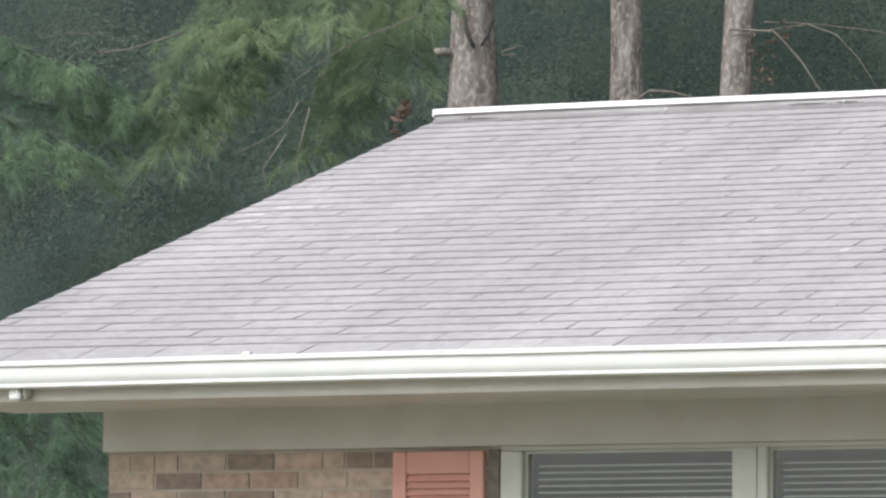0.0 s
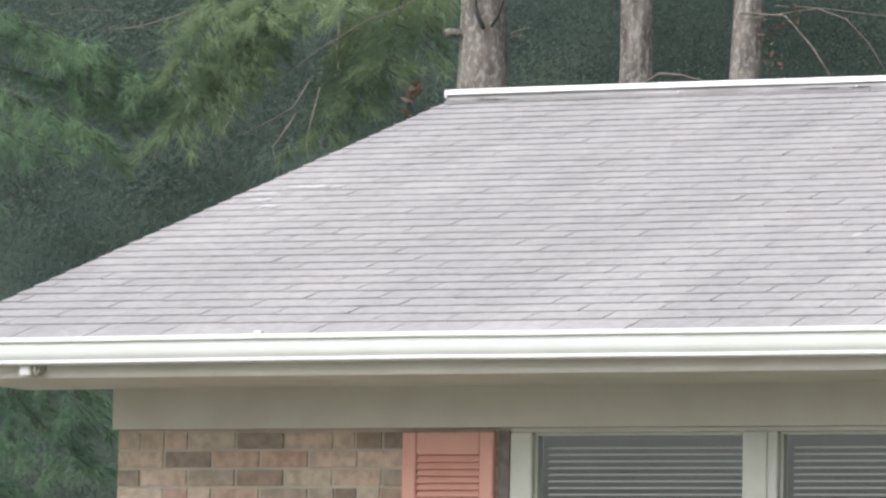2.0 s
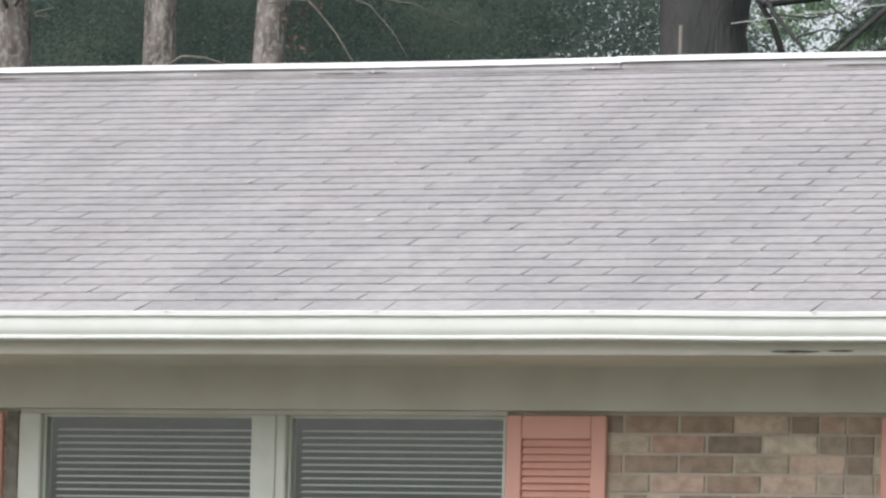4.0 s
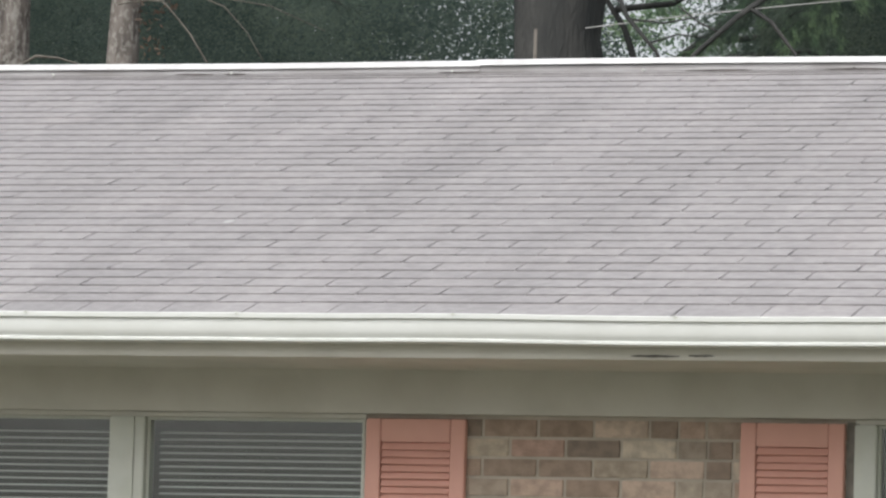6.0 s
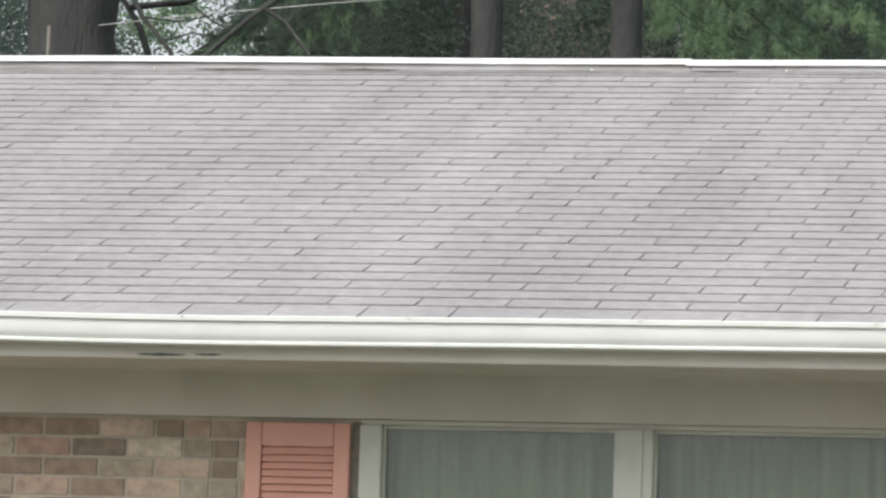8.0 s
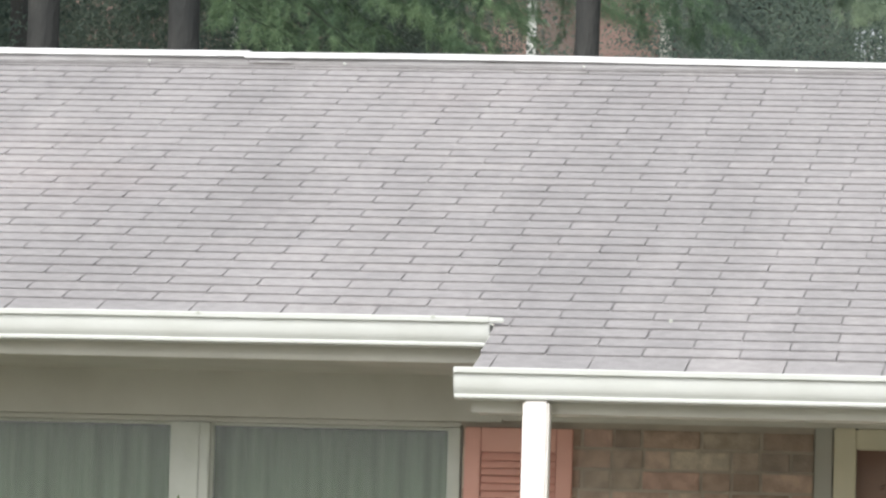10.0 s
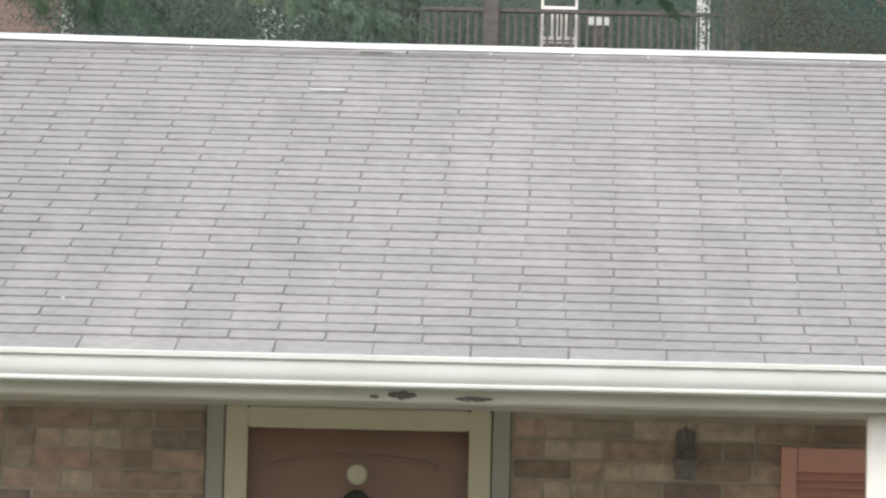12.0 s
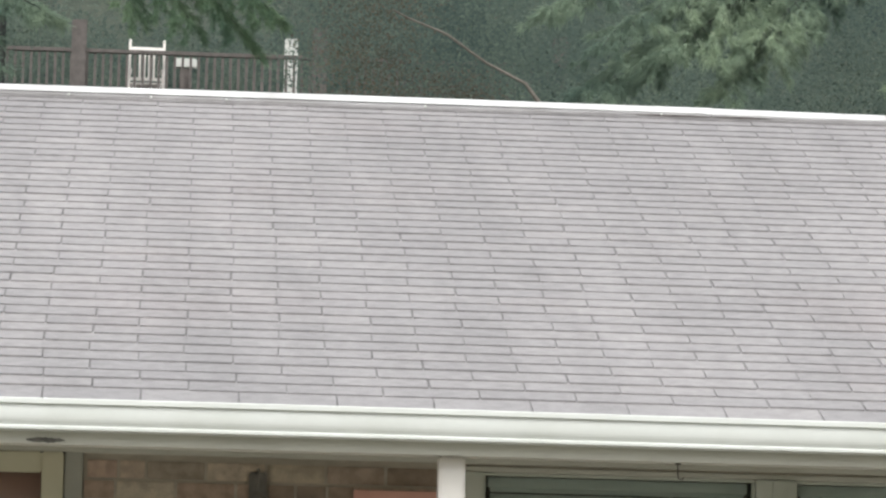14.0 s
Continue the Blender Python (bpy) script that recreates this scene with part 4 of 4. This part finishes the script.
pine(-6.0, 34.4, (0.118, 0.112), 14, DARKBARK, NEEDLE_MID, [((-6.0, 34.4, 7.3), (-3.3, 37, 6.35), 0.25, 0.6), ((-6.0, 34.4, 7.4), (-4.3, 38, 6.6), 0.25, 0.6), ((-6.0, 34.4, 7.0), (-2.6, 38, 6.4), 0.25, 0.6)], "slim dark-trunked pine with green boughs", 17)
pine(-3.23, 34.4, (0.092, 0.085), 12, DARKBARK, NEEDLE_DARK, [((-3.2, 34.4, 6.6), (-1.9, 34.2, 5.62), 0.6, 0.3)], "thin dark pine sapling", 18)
# pale boughs in front of the neighbour's porch
pine(-6.4, 50.0, (0.16, 0.14), 17, DARKBARK, NEEDLE_LIGHT, [
    ((-6.3, 49.9, 9.0), (-1.35, 45, 7.45), 0.25, 0.6), ((-6.3, 49.9, 9.2), (-0.75, 45, 7.55), 0.25, 0.6), ((-6.3, 49.9, 8.6), (-0.75, 44.6, 7.2), 0.3, 0.55), ((-6.3, 49.9, 9.3), (-0.1, 45, 7.7), 0.3, 0.5)],
    "pine with pale green boughs before the neighbouring porch", 19, 0.13, 28, 0.0036)
pine(8.9, 48.0, (0.17, 0.14), 17, DARKBARK, NEEDLE_LIGHT, [
    ((8.8, 47.9, 9.0), (4.75, 45, 7.15), 0.2, 0.6), ((8.8, 47.9, 9.2), (4.95, 45, 7.65), 0.2, 0.6), ((8.8, 47.9, 9.2), (5.4, 44.6, 7.45), 0.2, 0.6), ((8.8, 47.9, 9.3), (6.2, 44.6, 7.6), 0.2, 0.6),
    ((8.8, 47.9, 9.5), (4.4, 45.5, 7.9), 0.2, 0.5), ((8.8, 47.9, 9.0), (5.9, 44.8, 7.15), 0.3, 0.5), ((8.8, 47.9, 9.6), (5.6, 45, 7.95), 0.3, 0.5), ((8.8, 47.9, 9.1), (5.2, 44.9, 7.3), 0.3, 0.45)], "pine with soft pale green boughs on the hillside", 20, 0.13, 30, 0.0036)
pine(-9.8, 47.5, (0.16, 0.14), 16, DARKBARK, NEEDLE_MID, [
    ((-9.7, 47.4, 9.2), (-6.2, 45.5, 7.35), 0.2, 0.6), ((-9.7, 47.4, 8.9), (-7.2, 45, 7.3), 0.2, 0.6), ((-9.7, 47.4, 9.1), (-5.3, 45.6, 7.4), 0.3, 0.6), ((-9.7, 47.4, 9), (-11.6, 45, 7.15), 0.2, 0.55), ((-9.7, 47.4, 9), (-10.6, 45, 7.3), 0.2, 0.55),
    ((-9.7, 47.4, 8.8), (-6.9, 45, 7.15), 0.25, 0.55), ((-9.7, 47.4, 8.9), (-6.2, 45, 7.02), 0.3, 0.55), ((-9.7, 47.4, 9.2), (-5.4, 45.3, 7.2), 0.3, 0.5), ((-9.7, 47.4, 9.4), (-4.9, 45.5, 7.48), 0.3, 0.5)],
    "dark-limbed pine on the hillside with green boughs", 21, 0.13, 20, 0.003)

pine(-0.7, 62.2, (0.17, 0.15), 19, DARKBARK, NEEDLE_MID, [
    ((-0.6, 62.0, 12.6), (0.92, 60.0, 9.93), 0.3, 0.6), ((-0.6, 62.0, 12.6), (1.55, 60.0, 9.85), 0.3, 0.6), ((-0.6, 62.0, 12.6), (2.15, 60.0, 9.72), 0.3, 0.6), ((-0.6, 62.0, 12.6), (2.54, 60.0, 9.93), 0.3, 0.6)],
    "shaded pine with dull green boughs over the neighbouring porch", 22, 0.14, 26, 0.0042)

# dark forked seams, stubs and dead limbs on the lichened trunks
for pts, r, mat in (([(-15.06, 33.83, 6.26), (-15.01, 33.80, 6.09), (-14.96, 33.80, 5.99)], 0.014, DARKBARK), ([(-14.83, 33.84, 6.19), (-14.86, 33.82, 6.08), (-14.90, 33.80, 6.0)], 0.013, DARKBARK),
                    ([(-14.78, 33.9, 5.96), (-14.68, 33.8, 5.965), (-14.6, 33.8, 5.98)], 0.008, TWIG), ([(-14.78, 33.9, 5.94), (-14.63, 33.8, 5.92)], 0.006, TWIG), ([(-15.13, 33.9, 5.97), (-15.2, 33.8, 5.975), (-15.27, 33.8, 5.97)], 0.03, BARK)):
    part("stub", tube(bmesh.new(), pts, [r] * len(pts), 7, 0.15), mat, t1)
for pts, r in (([(-12.9, 33.6, 6.0), (-12.35, 33, 5.88), (-12.27, 33, 5.8), (-12.14, 33, 5.65), (-12.01, 33, 5.45), (-11.9, 33, 5.1)], 0.014), ([(-12.9, 33.6, 5.95), (-12.11, 33, 5.92), (-11.9, 33, 5.84), (-11.73, 33, 5.66), (-11.58, 33, 5.42)], 0.009),
               ([(-12.5, 33.2, 5.98), (-12.07, 33, 5.92), (-11.57, 33, 5.84), (-11.16, 33, 5.66)], 0.007), ([(-13.6, 33.5, 5.5), (-13.47, 33.5, 5.575), (-13.3, 33.5, 5.56), (-13.1, 33.5, 5.5)], 0.02)):
    part("dead_branch", tube(bmesh.new(), pts, list(np.linspace(r * 0.6, r * 0.35, len(pts))), 7, 0.2), TWIG, t3, "bare grey dead branch")
rng = np.random.default_rng(78)
part("dead_leaves", leaf_mesh("dead_leaves", np.concatenate([np.array(c) + rng.normal(0, 0.055, (26, 3)) for c in ((-12.31, 33, 5.83), (-12.42, 33, 5.55), (-12.47, 33, 5.77))]), 0.024, RUSSET, 4), None, t3, "cluster of dead russet leaves")

# dead twigs and a bare limb
for pts, r in (([(-13.27, 27, 4.75), (-13.0, 27.05, 4.95), (-12.74, 27.1, 5.1), (-12.4, 27.4, 5.3)], 0.010), ([(-13.49, 27, 4.44), (-13.3, 27, 4.52), (-13.17, 27, 4.59), (-13.12, 27.1, 4.75)], 0.011),
               ([(-13.6, 27, 4.21), (-13.66, 27, 4.4), (-13.6, 27.1, 4.6)], 0.006), ([(-14.3, 26.8, 5.06), (-14.1, 26.8, 5.07), (-13.95, 26.9, 5.13), (-13.88, 27.1, 5.2)], 0.017),
               ([(-14.69, 26.8, 5.165), (-14.5, 26.8, 5.19), (-14.32, 26.8, 5.17)], 0.009), ([(-12.86, 27, 4.68), (-12.9, 27, 4.9), (-12.92, 27.1, 5.2)], 0.006),
               ([(-13.05, 27, 4.1), (-13.08, 27, 4.4), (-13.0, 27, 4.7)], 0.012), ([(-13.25, 27, 4.15), (-13.3, 27, 4.35), (-13.15, 27, 4.55)], 0.012)):
    bm = bmesh.new()
    pts = [(a * 0.955, b * 0.955, EYE + (c - EYE) * 0.955) for a, b, c in pts]
    tube(bm, pts, list(np.linspace(r * 0.18, r * 0.36, len(pts))), 6, 0.2)
    part("dead_branch", bm, TWIG, t1, "bare grey dead branch")
rng = np.random.default_rng(77)
part("dead_leaves", leaf_mesh("dead_leaves", np.concatenate([np.array(c) + rng.normal(0, 0.022, (10, 3)) * np.array([0.7, 1, 1.4]) for c in ((-12.43, 27, 4.56), (-12.38, 27, 4.68), (-12.41, 27, 4.62))]), 0.04, RUSSET, 3), None, t1, "cluster of dead russet leaves")
bare = tagged(new("leaning_tree"), "pale bare limb of a leaning dead tree", "tree")
bm = bmesh.new()
tube(bm, [(3.0, 45, 7.78), (3.12, 45, 7.72), (3.48, 45, 7.58), (3.83, 45, 7.34), (4.19, 45, 7.16), (4.9, 45, 6.2), (5.4, 45, ground_height(5.4, 45) - 0.1)], [0.005, 0.009, 0.012, 0.014, 0.016, 0.04, 0.06], 8, 0.25)
part("trunk", bm, TWIG, bare)
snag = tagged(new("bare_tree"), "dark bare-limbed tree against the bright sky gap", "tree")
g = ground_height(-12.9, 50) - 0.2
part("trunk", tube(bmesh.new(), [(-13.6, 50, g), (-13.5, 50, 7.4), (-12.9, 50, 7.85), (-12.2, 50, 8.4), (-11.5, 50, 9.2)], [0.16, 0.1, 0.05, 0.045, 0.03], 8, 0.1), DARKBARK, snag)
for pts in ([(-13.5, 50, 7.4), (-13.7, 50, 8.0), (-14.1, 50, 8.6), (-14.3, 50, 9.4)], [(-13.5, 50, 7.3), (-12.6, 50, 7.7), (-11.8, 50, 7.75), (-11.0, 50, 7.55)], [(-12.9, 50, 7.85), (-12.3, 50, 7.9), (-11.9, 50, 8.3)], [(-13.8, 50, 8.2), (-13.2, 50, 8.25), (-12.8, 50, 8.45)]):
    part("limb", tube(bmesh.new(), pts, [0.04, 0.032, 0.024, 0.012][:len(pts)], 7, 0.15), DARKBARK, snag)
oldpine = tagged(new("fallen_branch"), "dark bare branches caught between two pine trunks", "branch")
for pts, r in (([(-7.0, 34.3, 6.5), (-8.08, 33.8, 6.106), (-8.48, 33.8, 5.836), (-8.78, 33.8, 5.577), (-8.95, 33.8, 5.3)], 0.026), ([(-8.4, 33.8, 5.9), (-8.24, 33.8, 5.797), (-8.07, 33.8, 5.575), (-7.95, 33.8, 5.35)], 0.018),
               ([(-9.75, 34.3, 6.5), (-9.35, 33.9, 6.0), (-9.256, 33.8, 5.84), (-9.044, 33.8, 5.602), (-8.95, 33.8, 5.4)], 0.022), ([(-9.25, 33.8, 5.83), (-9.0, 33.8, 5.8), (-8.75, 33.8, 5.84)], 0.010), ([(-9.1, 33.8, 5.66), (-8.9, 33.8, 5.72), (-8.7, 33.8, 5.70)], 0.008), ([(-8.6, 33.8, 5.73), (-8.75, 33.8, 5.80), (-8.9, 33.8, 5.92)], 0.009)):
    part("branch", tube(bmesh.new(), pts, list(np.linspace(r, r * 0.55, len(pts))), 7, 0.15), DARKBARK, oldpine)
stake = tagged(new("garden_stake"), "thin pale green weathered stake on the hillside", "stake")
part("stake_rod", tube(bmesh.new(), [(-9.38, 32, ground_height(-9.38, 32) - 0.1), (-9.385, 32, 3), (-9.38, 32, 5.52)], [0.014, 0.014, 0.012], 7), TWIG, stake)


# ---- shaded woods ----
def woods(name, x0, x1, y0, y1, z0, z1, clump_count, per, size, spread, material, label, seed, slope=0.0, facing=(0.0, -1.1, 0.6)):
    rng = np.random.default_rng(seed)
    c = np.stack([rng.uniform(x0, x1, clump_count), rng.uniform(y0, y1, clump_count), rng.uniform(z0, z1, clump_count)], axis=1)
    c[:, 2] += slope * (c[:, 1] - y0)
    c[:, 0] *= c[:, 1] / ((y0 + y1) / 2)
    per = int(per * 1.7)
    at = (c[:, None, :] + rng.normal(0, spread, (clump_count, per, 3)) * np.array([1, 1, 0.55])).reshape(-1, 3)
    ob = part(name, leaf_mesh(name, at, size * 0.78, material, seed, facing, True), None)
    return tagged(ob, label, "woods", kind="stuff")


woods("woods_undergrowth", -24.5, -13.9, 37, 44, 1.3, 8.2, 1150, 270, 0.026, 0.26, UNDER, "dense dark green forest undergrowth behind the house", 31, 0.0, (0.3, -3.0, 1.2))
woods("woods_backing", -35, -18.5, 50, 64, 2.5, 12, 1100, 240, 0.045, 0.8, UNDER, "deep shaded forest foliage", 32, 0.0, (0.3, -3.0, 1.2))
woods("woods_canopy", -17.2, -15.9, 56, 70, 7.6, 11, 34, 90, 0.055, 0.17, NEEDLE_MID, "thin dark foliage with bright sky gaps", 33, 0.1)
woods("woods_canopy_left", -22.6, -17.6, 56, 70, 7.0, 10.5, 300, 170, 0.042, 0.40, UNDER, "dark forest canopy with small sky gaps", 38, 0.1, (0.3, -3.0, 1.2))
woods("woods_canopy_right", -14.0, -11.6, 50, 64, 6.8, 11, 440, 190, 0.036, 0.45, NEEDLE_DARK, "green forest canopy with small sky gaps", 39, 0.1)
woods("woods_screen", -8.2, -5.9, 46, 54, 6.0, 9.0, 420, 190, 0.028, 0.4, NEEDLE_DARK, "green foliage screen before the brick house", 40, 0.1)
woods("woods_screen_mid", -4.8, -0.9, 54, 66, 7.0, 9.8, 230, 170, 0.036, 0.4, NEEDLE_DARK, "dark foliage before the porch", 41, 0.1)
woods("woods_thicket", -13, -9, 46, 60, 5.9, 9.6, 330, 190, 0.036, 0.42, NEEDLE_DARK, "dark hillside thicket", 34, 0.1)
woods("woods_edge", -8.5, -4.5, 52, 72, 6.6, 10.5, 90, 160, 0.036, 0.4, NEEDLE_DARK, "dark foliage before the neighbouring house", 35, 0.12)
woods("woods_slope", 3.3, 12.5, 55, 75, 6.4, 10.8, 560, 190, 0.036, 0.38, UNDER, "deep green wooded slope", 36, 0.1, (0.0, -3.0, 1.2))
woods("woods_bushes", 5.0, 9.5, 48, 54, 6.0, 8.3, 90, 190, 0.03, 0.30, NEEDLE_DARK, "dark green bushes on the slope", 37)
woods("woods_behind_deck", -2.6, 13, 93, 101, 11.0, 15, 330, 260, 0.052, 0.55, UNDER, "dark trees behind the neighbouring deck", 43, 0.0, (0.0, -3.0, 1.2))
# Added above the view, only to block sky from the woods below.
woods("woods_overhead", -30, -10, 35, 50, 10.5, 15, 420, 60, 0.12, 0.9, WOODS, "unseen added canopy that shades the woods", 44)

woods("woods_russet", 2.75, 3.5, 49, 51, 7.2, 9.0, 40, 90, 0.022, 0.25, BROWNLEAF, "reddish brown dying foliage", 45)
woods("woods_russet_low", 3.7, 4.25, 49, 50, 7.3, 7.75, 14, 80, 0.022, 0.15, BROWNLEAF, "reddish brown dying bush", 46)

# ---- neighbouring brick house up the hill ----
far = tagged(new("neighbour_house"), "red brick neighbouring house on the hill with a dark wooden porch", "house")
HB = ground_height(0, 88) - 0.4
part("wall", boxes((-17.5, 88, HB, -6.95, 97, 15.2)), FARBRICK, far)
part("corner_board", boxes((-6.98, 87.95, HB, -6.76, 88.2, 15.0), bevel=0.01), CASING, far)
bm = bmesh.new()
va = [bm.verts.new(v) for v in ((-18, 87.5, 15.2), (-6.6, 87.5, 15.2), (-6.6, 97.5, 15.2), (-18, 97.5, 15.2), (-18, 92.5, 17.4), (-6.6, 92.5, 17.4))]
for f in ((0, 1, 5, 4), (2, 3, 4, 5), (0, 4, 3), (1, 2, 5), (0, 3, 2, 1)):
    bm.faces.new([va[i] for i in f])
bmesh.ops.recalc_face_normals(bm, faces=bm.faces)
part("roof", bm, DARKROOF, far)
for x0, x1 in ((-9.28, -8.1), (-12.2, -11.1), (-15.4, -14.3)):
    win = part("window", boxes((x0, 87.95, 12.5, x0 + 0.16, 88.05, 14.2), (x1 - 0.16, 87.95, 12.5, x1, 88.05, 14.2), (x0 + 0.16, 87.95, 14.08, x1 - 0.16, 88.05, 14.2), (x0 + 0.16, 87.95, 12.5, x1 - 0.16, 88.05, 12.62), bevel=0.01), SIDING, far)
    part("pane", boxes((x0 + 0.15, 87.98, 12.6, x1 - 0.15, 88.02, 14.1)), GLASS, win)
part("porch_roof", boxes((-6.75, 86.6, 13.62, -3.75, 91, 13.78), bevel=0.02), DARKROOF, far)
# White band added along the top edge of the porch roof.
part("porch_fascia", boxes((-7.45, 86.44, 13.70, -3.7, 86.58, 13.98), bevel=0.015), POSTW, far, "white band above the porch roof")
# Back wall's dark tone carries the shade inside the porch.
part("porch_back", boxes((-6.75, 90.8, HB, -3.75, 91, 13.62)), DARKROOF, far)
part("porch_deck", boxes((-6.75, 86.7, 12.04, 9.0, 90.8, 12.22)), DARKROOF, far)
part("deck_skirt", boxes((-6.75, 86.9, HB, 9.0, 87.0, 12.04)), DARKROOF, far)
for x in (-6.4, -3.9, 0.41, 4.5, 8.6):
    part("porch_post", boxes((x - 0.13, 86.7, 12.22, x + 0.13, 86.96, 13.62), bevel=0.015), DARKROOF, far)
for z in (12.38, 13.07):
    part("rail", boxes((-6.75, 86.78, z, 9.0, 86.88, z + 0.07), bevel=0.01), DARKROOF, far)
me = mesh_of("baluster", boxes((-0.022, -0.022, 0, 0.022, 0.022, 0.63)), DARKROOF)
for i in range(112):
    part("baluster", me, None, far, at=(-6.6 + 0.135 * i, 86.83, 12.44))
part("porch_curtain", boxes((3.95, 88.0, 12.22, 4.18, 88.1, 13.6), bevel=0.02), SIDING, far, "white hanging porch curtain")


def rocking_chair(x, y, z):
    ch = tagged(new("rocking_chair"), "white painted wooden rocking chair on the porch", "chair")
    ch.location = (x, y, z)
    for a in (-0.29, 0.29):
        part("back_post", boxes((a - 0.022, -0.28, 0.05, a + 0.022, -0.235, 1.14), bevel=0.008), POSTW, ch)
        part("front_leg", boxes((a - 0.022, 0.24, 0.05, a + 0.022, 0.285, 0.66), bevel=0.006), POSTW, ch)
        part("arm", boxes((a - 0.045, -0.26, 0.66, a + 0.045, 0.33, 0.69), bevel=0.008), POSTW, ch)
        part("rocker", tube(bmesh.new(), [(a, -0.55, 0.10), (a, -0.25, 0.035), (a, 0.05, 0.02), (a, 0.35, 0.045)], [0.022] * 4, 8), POSTW, ch)
        bm = bmesh.new()
        bmesh.ops.create_uvsphere(bm, u_segments=10, v_segments=6, radius=0.03, matrix=Matrix.Translation((a, -0.257, 1.165)))
        part("finial", bm, POSTW, ch)
    part("top_rail", boxes((-0.268, -0.28, 0.94, 0.268, -0.245, 1.06), bevel=0.008), POSTW, ch)
    part("low_rail", boxes((-0.268, -0.28, 0.48, 0.268, -0.245, 0.54), bevel=0.008), POSTW, ch)
    for i in range(6):
        a = -0.2 + 0.08 * i
        part("back_slat", boxes((a - 0.02, -0.27, 0.54, a + 0.02, -0.255, 0.94), bevel=0.004), POSTW, ch)
    part("seat", boxes((-0.268, -0.24, 0.42, 0.268, 0.28, 0.46), bevel=0.008), POSTW, ch)
    return ch


rocking_chair(1.57, 87.3, 12.165)
porch_table = tagged(new("porch_table"), "small pale box on a dark stand on the neighbouring porch", "table")
part("box", boxes((2.04, 87.4, 12.95, 2.43, 87.6, 13.11), bevel=0.015), SIDING, porch_table)
part("stand", boxes((2.14, 87.44, 12.22, 2.33, 87.56, 12.95), bevel=0.01), DARKROOF, porch_table)

cable = tagged(part("overhead_cable", tube(bmesh.new(), [(-9.72, 34.4, 5.855), (-8.9, 34.2, 5.91), (-8.0, 34.2, 5.985), (-7.3, 34.25, 6.045), (-7.04, 34.3, 6.07)], [0.0042] * 5, 6), CABLEGREY), "pale cable strung between two pine trunks", "cable")


# ---- bricks of the front wall ----
def brick_cells():
    """Running bond: course by course, with closers at the openings."""
    out = []
    course, length = 0.0700, 0.2032
    n = int(2.13 / course)
    rg = random.Random(3)
    for c in range(n):
        z0 = 2.131 - course * (c + 1)
        z1 = z0 + course - 0.0105
        x = WEST + (0 if c % 2 else -length / 2)
        while x < EAST:
            a, b = max(x, WEST), min(x + length - 0.0105, EAST)
            x += length
            cuts = [(a, b)]
            for o0, oz0, o1, oz1 in OPENINGS:
                if z1 > oz0 and z0 < oz1:
                    nxt = []
                    for p, q in cuts:
                        if q <= o0 or p >= o1:
                            nxt.append((p, q))
                        else:
                            if p < o0 - 0.004:
                                nxt.append((p, o0 - 0.003))
                            if q > o1 + 0.004:
                                nxt.append((o1 + 0.003, q))
                    cuts = nxt
            for p, q in cuts:
                if q - p > 0.19 and rg.random() < 0.27:
                    m = (p + q) / 2 + rg.uniform(-0.012, 0.012)
                    out += [(c, p, m - 0.005, z0, z1), (c, m + 0.005, q, z0, z1)]
                elif q - p > 0.02:
                    out.append((c, p, q, z0, z1))
    return out


CELLS = brick_cells()
seen = [c for c in CELLS if c[0] <= 7 and c[2] - c[1] > 0.19 and (c[1] < -8.0 or -5.4 < c[1] < -4.3 or -1.7 < c[1] < -0.8 or 0.1 < c[1] < 1.4)]
seen_set = set(seen)
brick_me = mesh_of("brick", boxes((-0.09635, 0, -0.02975, 0.09635, 0.02, 0.02975), bevel=0.0025), BRICK)
rg = random.Random(8)
for c, a, b, z0, z1 in seen:
    ob = part("brick", brick_me, None, wall_front, at=((a + b) / 2, WALL_Y - rg.uniform(0, 0.003), (z0 + z1) / 2))
verts, faces = [], []
for c, a, b, z0, z1 in CELLS:
    if (c, a, b, z0, z1) in seen_set:
        continue
    k = len(verts)
    y0 = WALL_Y - rg.uniform(0, 0.003)
    verts += [(a, y0, z0), (b, y0, z0), (b, y0, z1), (a, y0, z1), (a, y0 + 0.012, z0), (b, y0 + 0.012, z0), (b, y0 + 0.012, z1), (a, y0 + 0.012, z1)]
    faces += [tuple(k + i for i in f) for f in ((0, 1, 2, 3), (3, 2, 6, 7), (0, 4, 5, 1), (1, 5, 6, 2), (0, 3, 7, 4))]
me = bpy.data.meshes.new("bricks")
me.from_pydata(verts, [], faces)
me.materials.append(BRICK)
tagged(part("bricks", me, None, wall_front), "courses of mixed tan and red brick", kind="stuff")

# ---- the shingle tabs of the porch eave, one by one ----
rng = random.Random(21)
for r, xa, xb, s0, s1 in NEAR_TABS:
    corner = tab_corners(xa, xb, s0, s1, rng)
    bm = bmesh.new()
    vs = [bm.verts.new(v - on_roof(xa, s0)) for v in corner]
    for f in BOX_FACES:
        bm.faces.new([vs[i] for i in f])
    part("shingle", bm, SHINGLE, roof, at=on_roof(xa, s0))
